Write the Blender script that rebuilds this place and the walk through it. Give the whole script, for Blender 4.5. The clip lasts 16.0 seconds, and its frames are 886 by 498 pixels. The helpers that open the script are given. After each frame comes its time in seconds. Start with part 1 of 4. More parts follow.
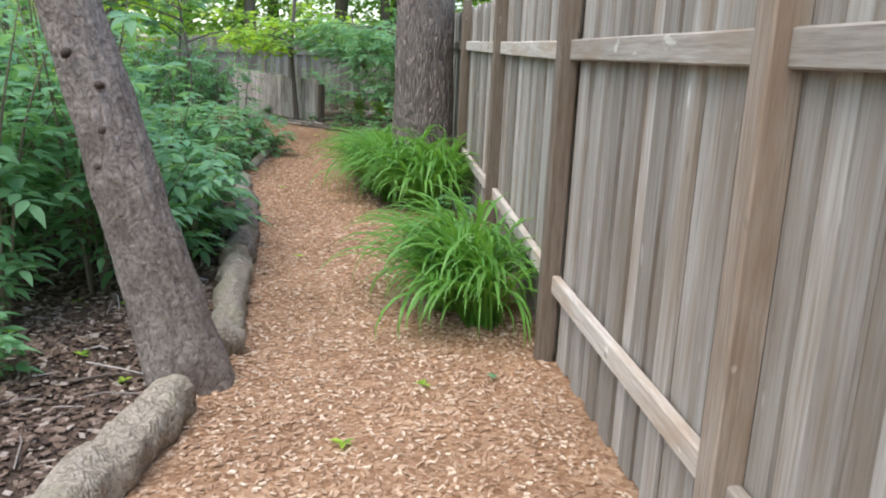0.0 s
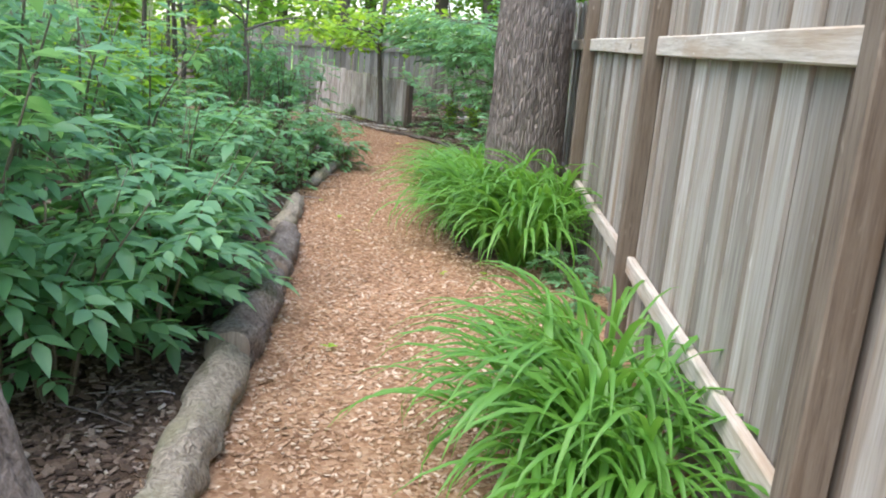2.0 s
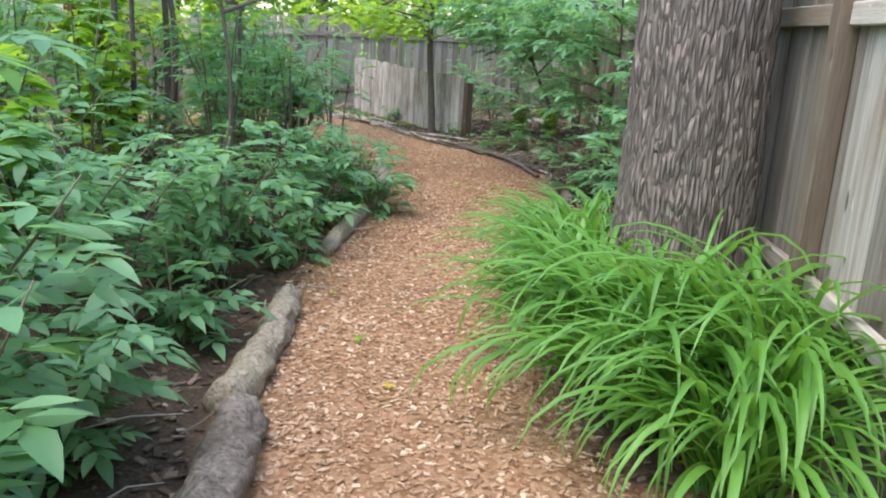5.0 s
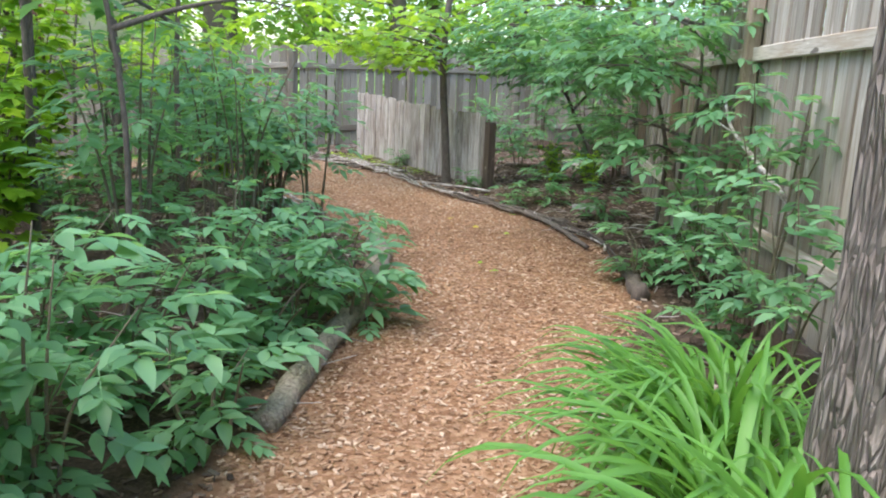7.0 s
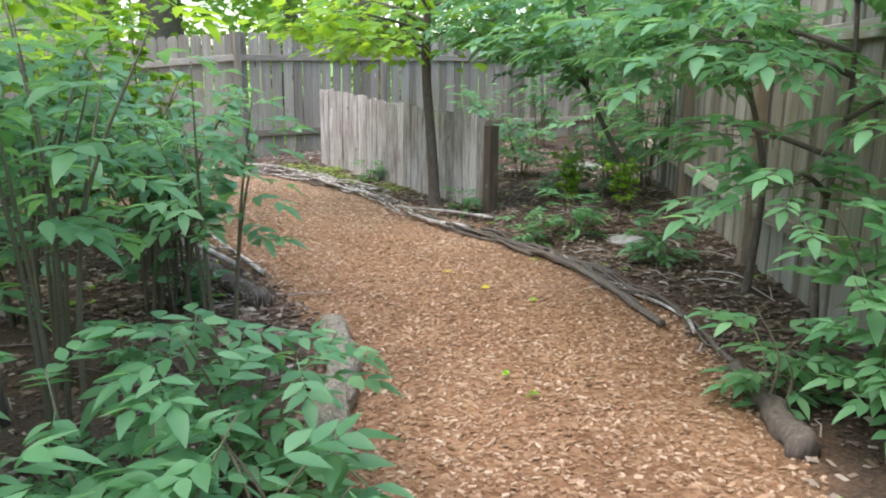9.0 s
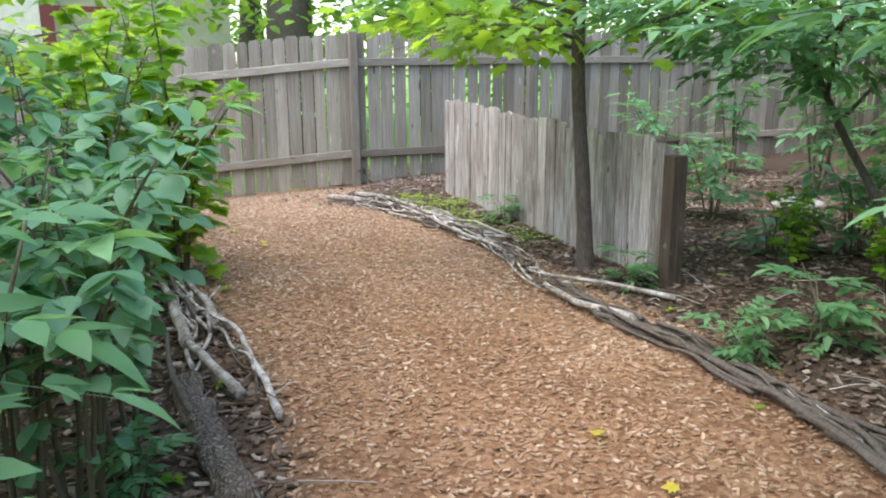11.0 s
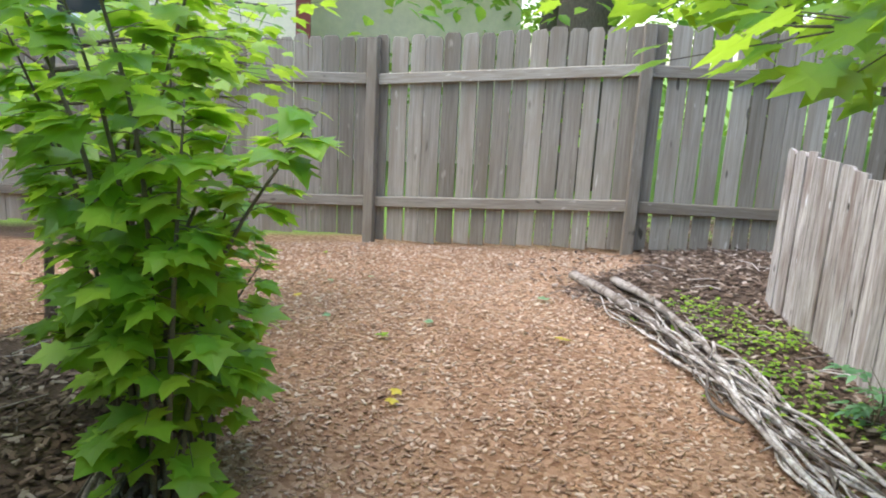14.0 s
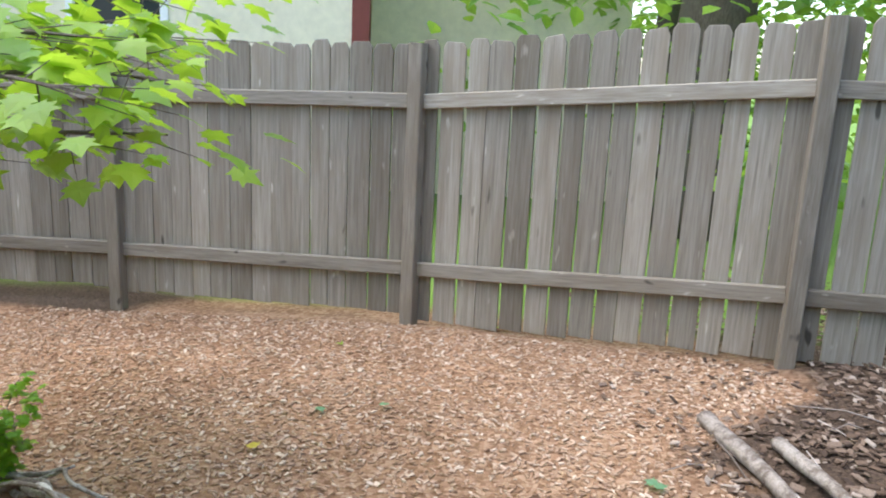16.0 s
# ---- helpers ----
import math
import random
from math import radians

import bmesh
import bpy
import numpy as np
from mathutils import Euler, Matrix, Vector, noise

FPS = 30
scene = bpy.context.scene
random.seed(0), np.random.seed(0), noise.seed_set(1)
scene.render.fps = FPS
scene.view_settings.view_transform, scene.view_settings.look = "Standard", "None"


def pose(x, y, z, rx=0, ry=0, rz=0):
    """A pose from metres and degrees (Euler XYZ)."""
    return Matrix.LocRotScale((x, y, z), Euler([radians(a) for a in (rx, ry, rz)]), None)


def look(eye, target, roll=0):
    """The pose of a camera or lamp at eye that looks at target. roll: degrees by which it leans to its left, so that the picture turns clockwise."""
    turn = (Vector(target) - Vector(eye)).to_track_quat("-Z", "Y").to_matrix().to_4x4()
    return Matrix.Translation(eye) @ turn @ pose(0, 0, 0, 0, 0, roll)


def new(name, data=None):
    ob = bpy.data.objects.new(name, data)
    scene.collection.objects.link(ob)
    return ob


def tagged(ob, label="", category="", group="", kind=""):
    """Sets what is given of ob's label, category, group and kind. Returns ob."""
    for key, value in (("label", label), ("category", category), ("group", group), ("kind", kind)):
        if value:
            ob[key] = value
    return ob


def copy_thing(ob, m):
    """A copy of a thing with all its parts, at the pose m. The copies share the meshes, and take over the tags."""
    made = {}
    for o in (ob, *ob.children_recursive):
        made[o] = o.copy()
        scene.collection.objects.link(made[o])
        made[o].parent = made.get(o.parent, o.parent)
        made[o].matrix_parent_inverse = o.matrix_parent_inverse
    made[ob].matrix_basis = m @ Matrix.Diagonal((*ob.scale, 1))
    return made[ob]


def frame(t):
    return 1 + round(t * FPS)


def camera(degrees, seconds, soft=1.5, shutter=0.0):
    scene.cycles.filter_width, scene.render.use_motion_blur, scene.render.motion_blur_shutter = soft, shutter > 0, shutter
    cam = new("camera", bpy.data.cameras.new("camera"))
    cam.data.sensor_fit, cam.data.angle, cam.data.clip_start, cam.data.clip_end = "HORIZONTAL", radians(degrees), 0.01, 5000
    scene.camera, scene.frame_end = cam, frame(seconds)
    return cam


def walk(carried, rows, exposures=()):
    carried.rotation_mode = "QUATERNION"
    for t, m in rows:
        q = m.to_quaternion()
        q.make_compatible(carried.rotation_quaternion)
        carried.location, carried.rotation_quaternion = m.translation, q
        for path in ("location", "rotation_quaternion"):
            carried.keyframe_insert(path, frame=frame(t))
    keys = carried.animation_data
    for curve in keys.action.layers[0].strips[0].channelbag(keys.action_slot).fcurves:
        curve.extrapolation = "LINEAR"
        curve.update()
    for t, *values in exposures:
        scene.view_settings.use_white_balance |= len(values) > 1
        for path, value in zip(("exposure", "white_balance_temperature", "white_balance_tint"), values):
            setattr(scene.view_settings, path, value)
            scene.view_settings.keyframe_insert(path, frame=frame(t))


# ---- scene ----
cam = camera(59.0, 16.0, soft=2.0)
PATH = [
    (0.00, pose(0.047, 0.016, 1.448, 76.20, -2.43, 1.01)),
    (0.50, pose(0.055, 0.534, 1.444, 75.84, -3.14, 5.07)),
    (1.00, pose(0.004, 1.043, 1.442, 76.69, -3.15, 6.37)),
    (1.50, pose(-0.022, 1.534, 1.415, 76.89, -3.74, 6.51)),
    (2.00, pose(-0.098, 2.018, 1.415, 75.95, -4.53, 8.16)),
    (2.50, pose(-0.166, 2.477, 1.418, 76.46, -3.92, 8.22)),
    (3.00, pose(-0.276, 2.961, 1.420, 76.05, -4.14, 12.52)),
    (5.50, pose(-0.837, 5.522, 1.384, 74.92, -2.99, 11.65)),
    (6.00, pose(-0.913, 6.031, 1.383, 78.51, -3.89, 11.71)),
    (6.50, pose(-1.065, 6.524, 1.386, 77.89, -4.18, 13.42)),
    (7.00, pose(-1.202, 7.057, 1.367, 77.17, -2.31, 12.80)),
    (7.50, pose(-1.370, 7.577, 1.394, 75.85, -1.85, 12.27)),
    (8.00, pose(-1.488, 8.097, 1.419, 75.64, -1.17, 11.93)),
    (10.50, pose(-2.144, 10.999, 1.284, 77.95, -0.38, 10.61)),
    (11.00, pose(-2.185, 11.499, 1.311, 76.85, 0.36, 22.56)),
    (11.50, pose(-2.254, 12.032, 1.319, 77.23, 0.53, 29.48)),
    (12.00, pose(-2.385, 12.482, 1.327, 76.54, -0.34, 39.24)),
    (12.50, pose(-2.613, 12.921, 1.353, 75.35, -0.96, 39.49)),
    (13.00, pose(-2.871, 13.399, 1.358, 74.86, -1.08, 39.78)),
    (13.50, pose(-3.157, 13.837, 1.394, 74.10, -1.41, 41.66)),
    (14.00, pose(-3.414, 14.304, 1.393, 76.09, -3.01, 45.75)),
    (14.50, pose(-3.708, 14.684, 1.392, 75.13, -3.29, 48.24)),
    (15.00, pose(-4.009, 15.123, 1.381, 74.74, -2.94, 48.87)),
    (15.50, pose(-4.346, 15.458, 1.375, 75.18, -2.82, 52.68)),
    (16.00, pose(-4.690, 15.857, 1.371, 76.98, -2.68, 53.50)),
]
walk(cam, PATH, [(0, 1.58), (2, 1.92), (3.5, 1.86), (8, 1.96), (12, 1.97), (16, 1.86)])

# ---- world and light ----
world = bpy.data.worlds.new("overcast_sky")
scene.world = world
world.use_nodes = True
wn = world.node_tree
sky = wn.nodes.new("ShaderNodeTexSky")
sky.sky_type = "NISHITA"
sky.sun_disc = False
sky.sun_elevation, sky.sun_rotation = radians(67), radians(224)
sky.air_density, sky.dust_density = 1.0, 1.5
wn.links.new(sky.outputs[0], wn.nodes["Background"].inputs[0])
wn.nodes["Background"].inputs[1].default_value = 0.15
sun = bpy.data.lights.new("sun", "SUN")
sun.energy, sun.angle, sun.color = 1.05, radians(75), (1.0, 0.97, 0.92)
sun_ob = new("sun", sun)
sun_ob.matrix_world = look((-9.49, 5.28, 22), (-3, 12, 0))

# ---- materials ----


def mat(name, build, rough=0.8):
    m = bpy.data.materials.new(name)
    m.use_nodes = True
    nt = m.node_tree
    bs = nt.nodes["Principled BSDF"]
    bs.inputs["Roughness"].default_value = rough
    bs.inputs["Specular IOR Level"].default_value = 0.25
    build(nt, bs)
    return m


def node(nt, kind, **vals):
    n = nt.nodes.new("ShaderNode" + kind)
    for k, v in vals.items():
        n.inputs[k.replace("_", " ")].default_value = v
    return n


def coords(nt, scale=(1, 1, 1), generated=False):
    tc = nt.nodes.new("ShaderNodeTexCoord")
    mp = nt.nodes.new("ShaderNodeMapping")
    mp.inputs["Scale"].default_value = scale
    nt.links.new(tc.outputs["Object"], mp.inputs[0])
    return mp.outputs[0]


def noisy(nt, vec, scale, detail=4.0, rough=0.6):
    n = node(nt, "TexNoise", Scale=scale, Detail=detail, Roughness=rough)
    nt.links.new(vec, n.inputs["Vector"])
    return n.outputs["Fac"]


def ramp(nt, fac, *stops):
    r = nt.nodes.new("ShaderNodeValToRGB")
    el = r.color_ramp.elements
    while len(el) < len(stops):
        el.new(0.5)
    for e, (p, c) in zip(el, stops):
        e.position, e.color = p, (*c, 1)
    nt.links.new(fac, r.inputs[0])
    return r.outputs[0]


def mixed(nt, a, b, fac, mode="MIX"):
    m = nt.nodes.new("ShaderNodeMixRGB")
    m.blend_type = mode
    for s, v in ((0, fac), (1, a), (2, b)):
        if isinstance(v, (int, float)):
            m.inputs[s].default_value = v
        elif isinstance(v, tuple):
            m.inputs[s].default_value = (*v, 1)
        else:
            nt.links.new(v, m.inputs[s])
    return m.outputs[0]


def bump(nt, bs, fac, strength, dist=0.01):
    b = node(nt, "Bump", Strength=strength, Distance=dist)
    nt.links.new(fac, b.inputs["Height"])
    nt.links.new(b.outputs[0], bs.inputs["Normal"])


def object_random(nt):
    return nt.nodes.new("ShaderNodeObjectInfo").outputs["Random"]


def island_random(nt):
    return nt.nodes.new("ShaderNodeNewGeometry").outputs["Random Per Island"]


def wood_build(dark, mid, light, stain):
    def build(nt, bs):
        oi = object_random(nt)
        tc = nt.nodes.new("ShaderNodeTexCoord")
        shift = nt.nodes.new("ShaderNodeVectorMath")
        shift.operation = "ADD"
        comb = nt.nodes.new("ShaderNodeCombineXYZ")
        mul = nt.nodes.new("ShaderNodeMath")
        mul.operation = "MULTIPLY"
        mul.inputs[1].default_value = 37.0
        nt.links.new(oi, mul.inputs[0])
        nt.links.new(mul.outputs[0], comb.inputs[0])
        nt.links.new(mul.outputs[0], comb.inputs[2])
        nt.links.new(tc.outputs["Object"], shift.inputs[0])
        nt.links.new(comb.outputs[0], shift.inputs[1])
        mp = nt.nodes.new("ShaderNodeMapping")
        mp.inputs["Scale"].default_value = (1, 1, 0.06)
        nt.links.new(shift.outputs[0], mp.inputs[0])
        grain = noisy(nt, mp.outputs[0], 70, 6, 0.7)
        mp2 = nt.nodes.new("ShaderNodeMapping")
        mp2.inputs["Scale"].default_value = (1, 1, 0.22)
        nt.links.new(shift.outputs[0], mp2.inputs[0])
        broad = noisy(nt, mp2.outputs[0], 7, 4, 0.6)
        col = ramp(nt, grain, (0.28, dark), (0.5, mid), (0.75, light))
        st = ramp(nt, broad, (0.48, (0, 0, 0)), (0.66, (1, 1, 1)))
        col = mixed(nt, col, stain, mixed(nt, (0, 0, 0), (0.7, 0.7, 0.7), st))
        mp3 = nt.nodes.new("ShaderNodeMapping")
        mp3.inputs["Scale"].default_value = (1, 1, 0.45)
        nt.links.new(shift.outputs[0], mp3.inputs[0])
        scuff = ramp(nt, noisy(nt, mp3.outputs[0], 22, 2, 0.4), (0.70, (0, 0, 0)), (0.78, (1, 1, 1)))
        col = mixed(nt, col, tuple(min(0.7, c * 1.25) for c in light), scuff)
        knot = ramp(nt, noisy(nt, mp3.outputs[0], 16, 1, 0.3), (0.20, (1, 1, 1)), (0.26, (0, 0, 0)))
        col = mixed(nt, col, tuple(c * 0.5 for c in dark), knot)
        tone = ramp(nt, oi, (0.0, (0.62, 0.60, 0.57)), (0.5, (0.92, 0.91, 0.90)), (1.0, (1.2, 1.19, 1.18)))
        col = mixed(nt, col, tone, 1.0, "MULTIPLY")
        nt.links.new(col, bs.inputs["Base Color"])
        bump(nt, bs, grain, 0.5, 0.004)
    return build


M_BOARD = mat("weathered_cedar", wood_build((0.215, 0.185, 0.15), (0.355, 0.32, 0.275), (0.47, 0.435, 0.385), (0.235, 0.175, 0.12)), 0.85)
M_POST = mat("brown_post_wood", wood_build((0.16, 0.12, 0.09), (0.265, 0.21, 0.16), (0.36, 0.30, 0.24), (0.21, 0.145, 0.095)), 0.85)
M_RAIL = mat("grey_rail_wood", wood_build((0.28, 0.235, 0.19), (0.44, 0.39, 0.33), (0.58, 0.53, 0.46), (0.33, 0.24, 0.16)), 0.85)
M_OLD = mat("silvered_boards", wood_build((0.13, 0.11, 0.10), (0.46, 0.415, 0.385), (0.74, 0.70, 0.66), (0.20, 0.14, 0.11)), 0.9)
M_BACK = mat("grey_brown_fence_boards", wood_build((0.20, 0.175, 0.14), (0.315, 0.28, 0.23), (0.42, 0.385, 0.33), (0.25, 0.205, 0.155)), 0.88)


def mulch_tone_shade(nt, col):
    """Tints mulch along the path: tan, red-brown with canopy shade painted in half way, pinkish grey in the open end.
    """
    v = coords(nt)
    sep = nt.nodes.new("ShaderNodeSeparateXYZ")
    nt.links.new(v, sep.inputs[0])
    add = nt.nodes.new("ShaderNodeMath")
    add.operation = "MULTIPLY_ADD"
    add.inputs[1].default_value = 0.05
    nt.links.new(sep.outputs[1], add.inputs[0])
    patch = nt.nodes.new("ShaderNodeMath")
    patch.operation = "MULTIPLY_ADD"
    patch.inputs[1].default_value, patch.inputs[2].default_value = 0.34, -0.17
    nt.links.new(noisy(nt, v, 1.1, 3), patch.inputs[0])
    nt.links.new(patch.outputs[0], add.inputs[2])
    # the darker middle stops stand in for shade under the sapling canopy
    tone_shade = ramp(nt, add.outputs[0], (0.14, (0.97, 0.97, 0.96)), (0.32, (0.95, 0.92, 0.90)), (0.48, (0.88, 0.81, 0.76)), (0.68, (0.74, 0.67, 0.62)), (0.82, (0.82, 0.80, 0.81)), (0.95, (0.95, 0.98, 1.04)))
    return mixed(nt, col, tone_shade, 1.0, "MULTIPLY")


def ground_build(nt, bs):
    v = coords(nt)
    fine = noisy(nt, v, 60, 5, 0.7)
    big = noisy(nt, v, 1.6, 4)
    chip = node(nt, "TexVoronoi", Scale=48.0)
    nt.links.new(v, chip.inputs["Vector"])
    mulch = ramp(nt, chip.outputs["Color"], (0.1, (0.25, 0.135, 0.07)), (0.5, (0.40, 0.24, 0.14)), (0.9, (0.55, 0.37, 0.235)))
    mulch = mixed(nt, mulch, ramp(nt, big, (0.3, (0.72, 0.68, 0.66)), (0.7, (1.1, 1.08, 1.06))), 1.0, "MULTIPLY")
    mulch = mulch_tone_shade(nt, mulch)
    soil = ramp(nt, fine, (0.3, (0.035, 0.023, 0.016)), (0.55, (0.095, 0.064, 0.044)), (0.75, (0.18, 0.13, 0.095)))
    at = nt.nodes.new("ShaderNodeAttribute")
    at.attribute_name = "mulch"
    al = nt.nodes.new("ShaderNodeAttribute")
    al.attribute_name = "lawn"
    grass = ramp(nt, fine, (0.3, (0.10, 0.20, 0.03)), (0.7, (0.26, 0.40, 0.09)))
    nt.links.new(mixed(nt, mixed(nt, soil, mulch, at.outputs["Fac"]), grass, al.outputs["Fac"]), bs.inputs["Base Color"])
    bump(nt, bs, fine, 0.9, 0.02)


M_GROUND = mat("mulch_and_soil", ground_build, 0.95)


def scatter_build(*stops, tone_and_shade=False):
    def build(nt, bs):
        c = ramp(nt, island_random(nt), *stops)
        if tone_and_shade:
            c = mulch_tone_shade(nt, c)
        n = noisy(nt, coords(nt), 150, 3)
        nt.links.new(mixed(nt, c, ramp(nt, n, (0.3, (0.7, 0.7, 0.7)), (0.7, (1.15, 1.15, 1.15))), 1.0, "MULTIPLY"), bs.inputs["Base Color"])
    return build


M_CHIP = mat("wood_chips", scatter_build((0.0, (0.27, 0.155, 0.09)), (0.25, (0.42, 0.27, 0.17)), (0.7, (0.53, 0.365, 0.245)), (1.0, (0.70, 0.56, 0.42)), tone_and_shade=True), 0.9)
M_LITTER = mat("dead_leaves", scatter_build((0.0, (0.055, 0.036, 0.026)), (0.4, (0.13, 0.085, 0.058)), (0.85, (0.22, 0.16, 0.12)), (1.0, (0.42, 0.35, 0.29))), 0.8)


def bark_build(dark, light, moss, su=26.0, vz=0.28, strength=1.0, crack=0.7, plates=0.0):
    def build(nt, bs):
        v0 = coords(nt, (1, 1, vz))
        wob = node(nt, "TexNoise", Scale=14.0, Detail=3.0)
        nt.links.new(v0, wob.inputs["Vector"])
        shift = nt.nodes.new("ShaderNodeVectorMath")
        shift.operation = "MULTIPLY_ADD"
        shift.inputs[1].default_value = (0.06, 0.06, 0.06)
        nt.links.new(wob.outputs["Color"], shift.inputs[0])
        nt.links.new(v0, shift.inputs[2])
        v = shift.outputs[0]
        rid = noisy(nt, v, su, 2.0, 0.55)
        off = nt.nodes.new("ShaderNodeMath")
        off.operation = "SUBTRACT"
        off.inputs[1].default_value = 0.5
        nt.links.new(rid, off.inputs[0])
        dist = nt.nodes.new("ShaderNodeMath")
        dist.operation = "ABSOLUTE"
        nt.links.new(off.outputs[0], dist.inputs[0])
        gap = dist.outputs[0]
        if plates:
            shift.inputs[1].default_value = (0.026, 0.026, 0.026)
            vor = node(nt, "TexVoronoi", Scale=plates)
            vor.feature = "DISTANCE_TO_EDGE"
            nt.links.new(v, vor.inputs["Vector"])
            half = nt.nodes.new("ShaderNodeMath")
            half.operation = "MULTIPLY"
            half.inputs[1].default_value = 0.45
            nt.links.new(vor.outputs["Distance"], half.inputs[0])
            gap = half.outputs[0]
        fine = noisy(nt, v, 55, 5, 0.7)
        big = noisy(nt, coords(nt), 4, 3)
        c = ramp(nt, fine, (0.3, dark), (0.7, light))
        c = mixed(nt, c, ramp(nt, gap, (0.0, (0.42, 0.38, 0.35)), (0.07, (1, 1, 1))), crack, "MULTIPLY")
        c = mixed(nt, c, moss, mixed(nt, (0, 0, 0), (0.6, 0.6, 0.6), ramp(nt, big, (0.5, (0, 0, 0)), (0.7, (1, 1, 1)))))
        nt.links.new(c, bs.inputs["Base Color"])
        both = mixed(nt, fine, ramp(nt, gap, (0.0, (0, 0, 0)), (0.12, (1, 1, 1))), crack)
        bump(nt, bs, both, strength, 0.03 if crack > 0.5 else 0.012)
    return build


M_OAK = mat("furrowed_oak_bark", bark_build((0.18, 0.14, 0.115), (0.38, 0.315, 0.27), (0.27, 0.22, 0.19), 30, 0.14, 1.0, 0.66, 48.0), 0.9)
M_TRUNK = mat("smooth_pocked_bark", bark_build((0.07, 0.054, 0.042), (0.34, 0.285, 0.24), (0.085, 0.057, 0.043), 14, 0.8, 1.0, 0.35), 0.85)
M_LOG = mat("pale_log_bark", bark_build((0.18, 0.145, 0.105), (0.46, 0.395, 0.31), (0.27, 0.25, 0.15), 26, 0.8, 1.0, 0.45), 0.9)
M_SAPLING = mat("dark_sapling_bark", bark_build((0.07, 0.055, 0.045), (0.18, 0.145, 0.12), (0.12, 0.11, 0.09), 30, 0.3, 0.5, 0.2), 0.85)


def stick_build(nt, bs):
    """Bleached, peeling branch wood: each stick its own tone, with dark bark left in patches."""
    tone = ramp(nt, object_random(nt), (0.0, (0.38, 0.33, 0.29)), (0.5, (0.54, 0.49, 0.44)), (1.0, (0.74, 0.69, 0.64)))
    v = coords(nt)
    peel = ramp(nt, noisy(nt, v, 13, 4, 0.7), (0.42, (0.45, 0.41, 0.38)), (0.58, (1, 1, 1)))
    fine = noisy(nt, v, 130, 4, 0.7)
    c = mixed(nt, tone, peel, 1.0, "MULTIPLY")
    nt.links.new(mixed(nt, c, ramp(nt, fine, (0.3, (0.6, 0.6, 0.6)), (0.7, (1.15, 1.15, 1.15))), 1.0, "MULTIPLY"), bs.inputs["Base Color"])
    bump(nt, bs, fine, 0.8, 0.006)


M_STICK = mat("bleached_sticks", stick_build, 0.85)
M_TWIG = mat("dry_twigs", scatter_build((0.0, (0.15, 0.12, 0.10)), (0.5, (0.36, 0.315, 0.28)), (1.0, (0.60, 0.55, 0.505))), 0.85)
M_STEM = mat("green_brown_stem", scatter_build((0.0, (0.10, 0.08, 0.05)), (1.0, (0.22, 0.19, 0.13))), 0.7)


def leaf_build(a, b, c, glow, through_light=0.38):
    def build(nt, bs):
        r = island_random(nt)
        col = ramp(nt, r, (0.0, a), (0.55, b), (1.0, c))
        big = noisy(nt, coords(nt), 3.0, 2)
        col = mixed(nt, col, ramp(nt, big, (0.3, (0.7, 0.75, 0.7)), (0.7, (1.15, 1.12, 1.0))), 1.0, "MULTIPLY")
        nt.links.new(col, bs.inputs["Base Color"])
        bs.inputs["Roughness"].default_value = 0.42
        bs.inputs["Specular IOR Level"].default_value = 0.5
        tr = nt.nodes.new("ShaderNodeBsdfTranslucent")
        nt.links.new(mixed(nt, col, glow, 0.55), tr.inputs[0])
        ms = nt.nodes.new("ShaderNodeMixShader")
        ms.inputs[0].default_value = through_light
        out = nt.nodes["Material Output"]
        nt.links.new(bs.outputs[0], ms.inputs[1])
        nt.links.new(tr.outputs[0], ms.inputs[2])
        nt.links.new(ms.outputs[0], out.inputs["Surface"])
    return build


M_LEAF = mat("blue_green_leaf", leaf_build((0.08, 0.21, 0.09), (0.135, 0.31, 0.16), (0.25, 0.46, 0.25), (0.36, 0.64, 0.14), 0.45))
M_MAPLE = mat("bright_maple_leaf", leaf_build((0.13, 0.30, 0.03), (0.21, 0.42, 0.04), (0.40, 0.60, 0.06), (0.66, 0.88, 0.06), 0.52))
M_BROAD = mat("broad_dull_leaf", leaf_build((0.11, 0.26, 0.14), (0.17, 0.36, 0.22), (0.25, 0.46, 0.28), (0.34, 0.60, 0.12), 0.45))
M_BLADE = mat("daylily_blade", leaf_build((0.07, 0.20, 0.025), (0.13, 0.32, 0.05), (0.24, 0.46, 0.10), (0.26, 0.50, 0.05)))
M_FAR = mat("far_foliage", leaf_build((0.08, 0.20, 0.03), (0.15, 0.32, 0.05), (0.32, 0.50, 0.08), (0.52, 0.74, 0.09), 0.48))


def plain(col, var=0.08):
    def build(nt, bs):
        n = noisy(nt, coords(nt), 9, 5)
        lo, hi = tuple(c * (1 - var) for c in col), tuple(c * (1 + var) for c in col)
        nt.links.new(ramp(nt, n, (0.3, lo), (0.7, hi)), bs.inputs["Base Color"])
    return build


M_STUCCO = mat("cream_siding", plain((0.78, 0.70, 0.54)), 0.8)
M_TRIM = mat("red_brown_trim", plain((0.20, 0.055, 0.045)), 0.6)
M_DARKPOST = mat("dark_stained_post_wood", wood_build((0.05, 0.038, 0.028), (0.11, 0.085, 0.065), (0.17, 0.14, 0.11), (0.08, 0.055, 0.04)), 0.9)
M_WHITE = mat("white_paint", plain((0.8, 0.8, 0.8), 0.03), 0.5)
M_ROOF = mat("shingle_roof", plain((0.12, 0.10, 0.09), 0.3), 0.9)
M_GLASS = mat("window_glass", plain((0.03, 0.035, 0.04)), 0.05)
M_STONE = mat("grey_stone", plain((0.30, 0.29, 0.27), 0.3), 0.9)
M_TAG = mat("plant_tag_plastic", plain((0.6, 0.66, 0.7), 0.05), 0.4)
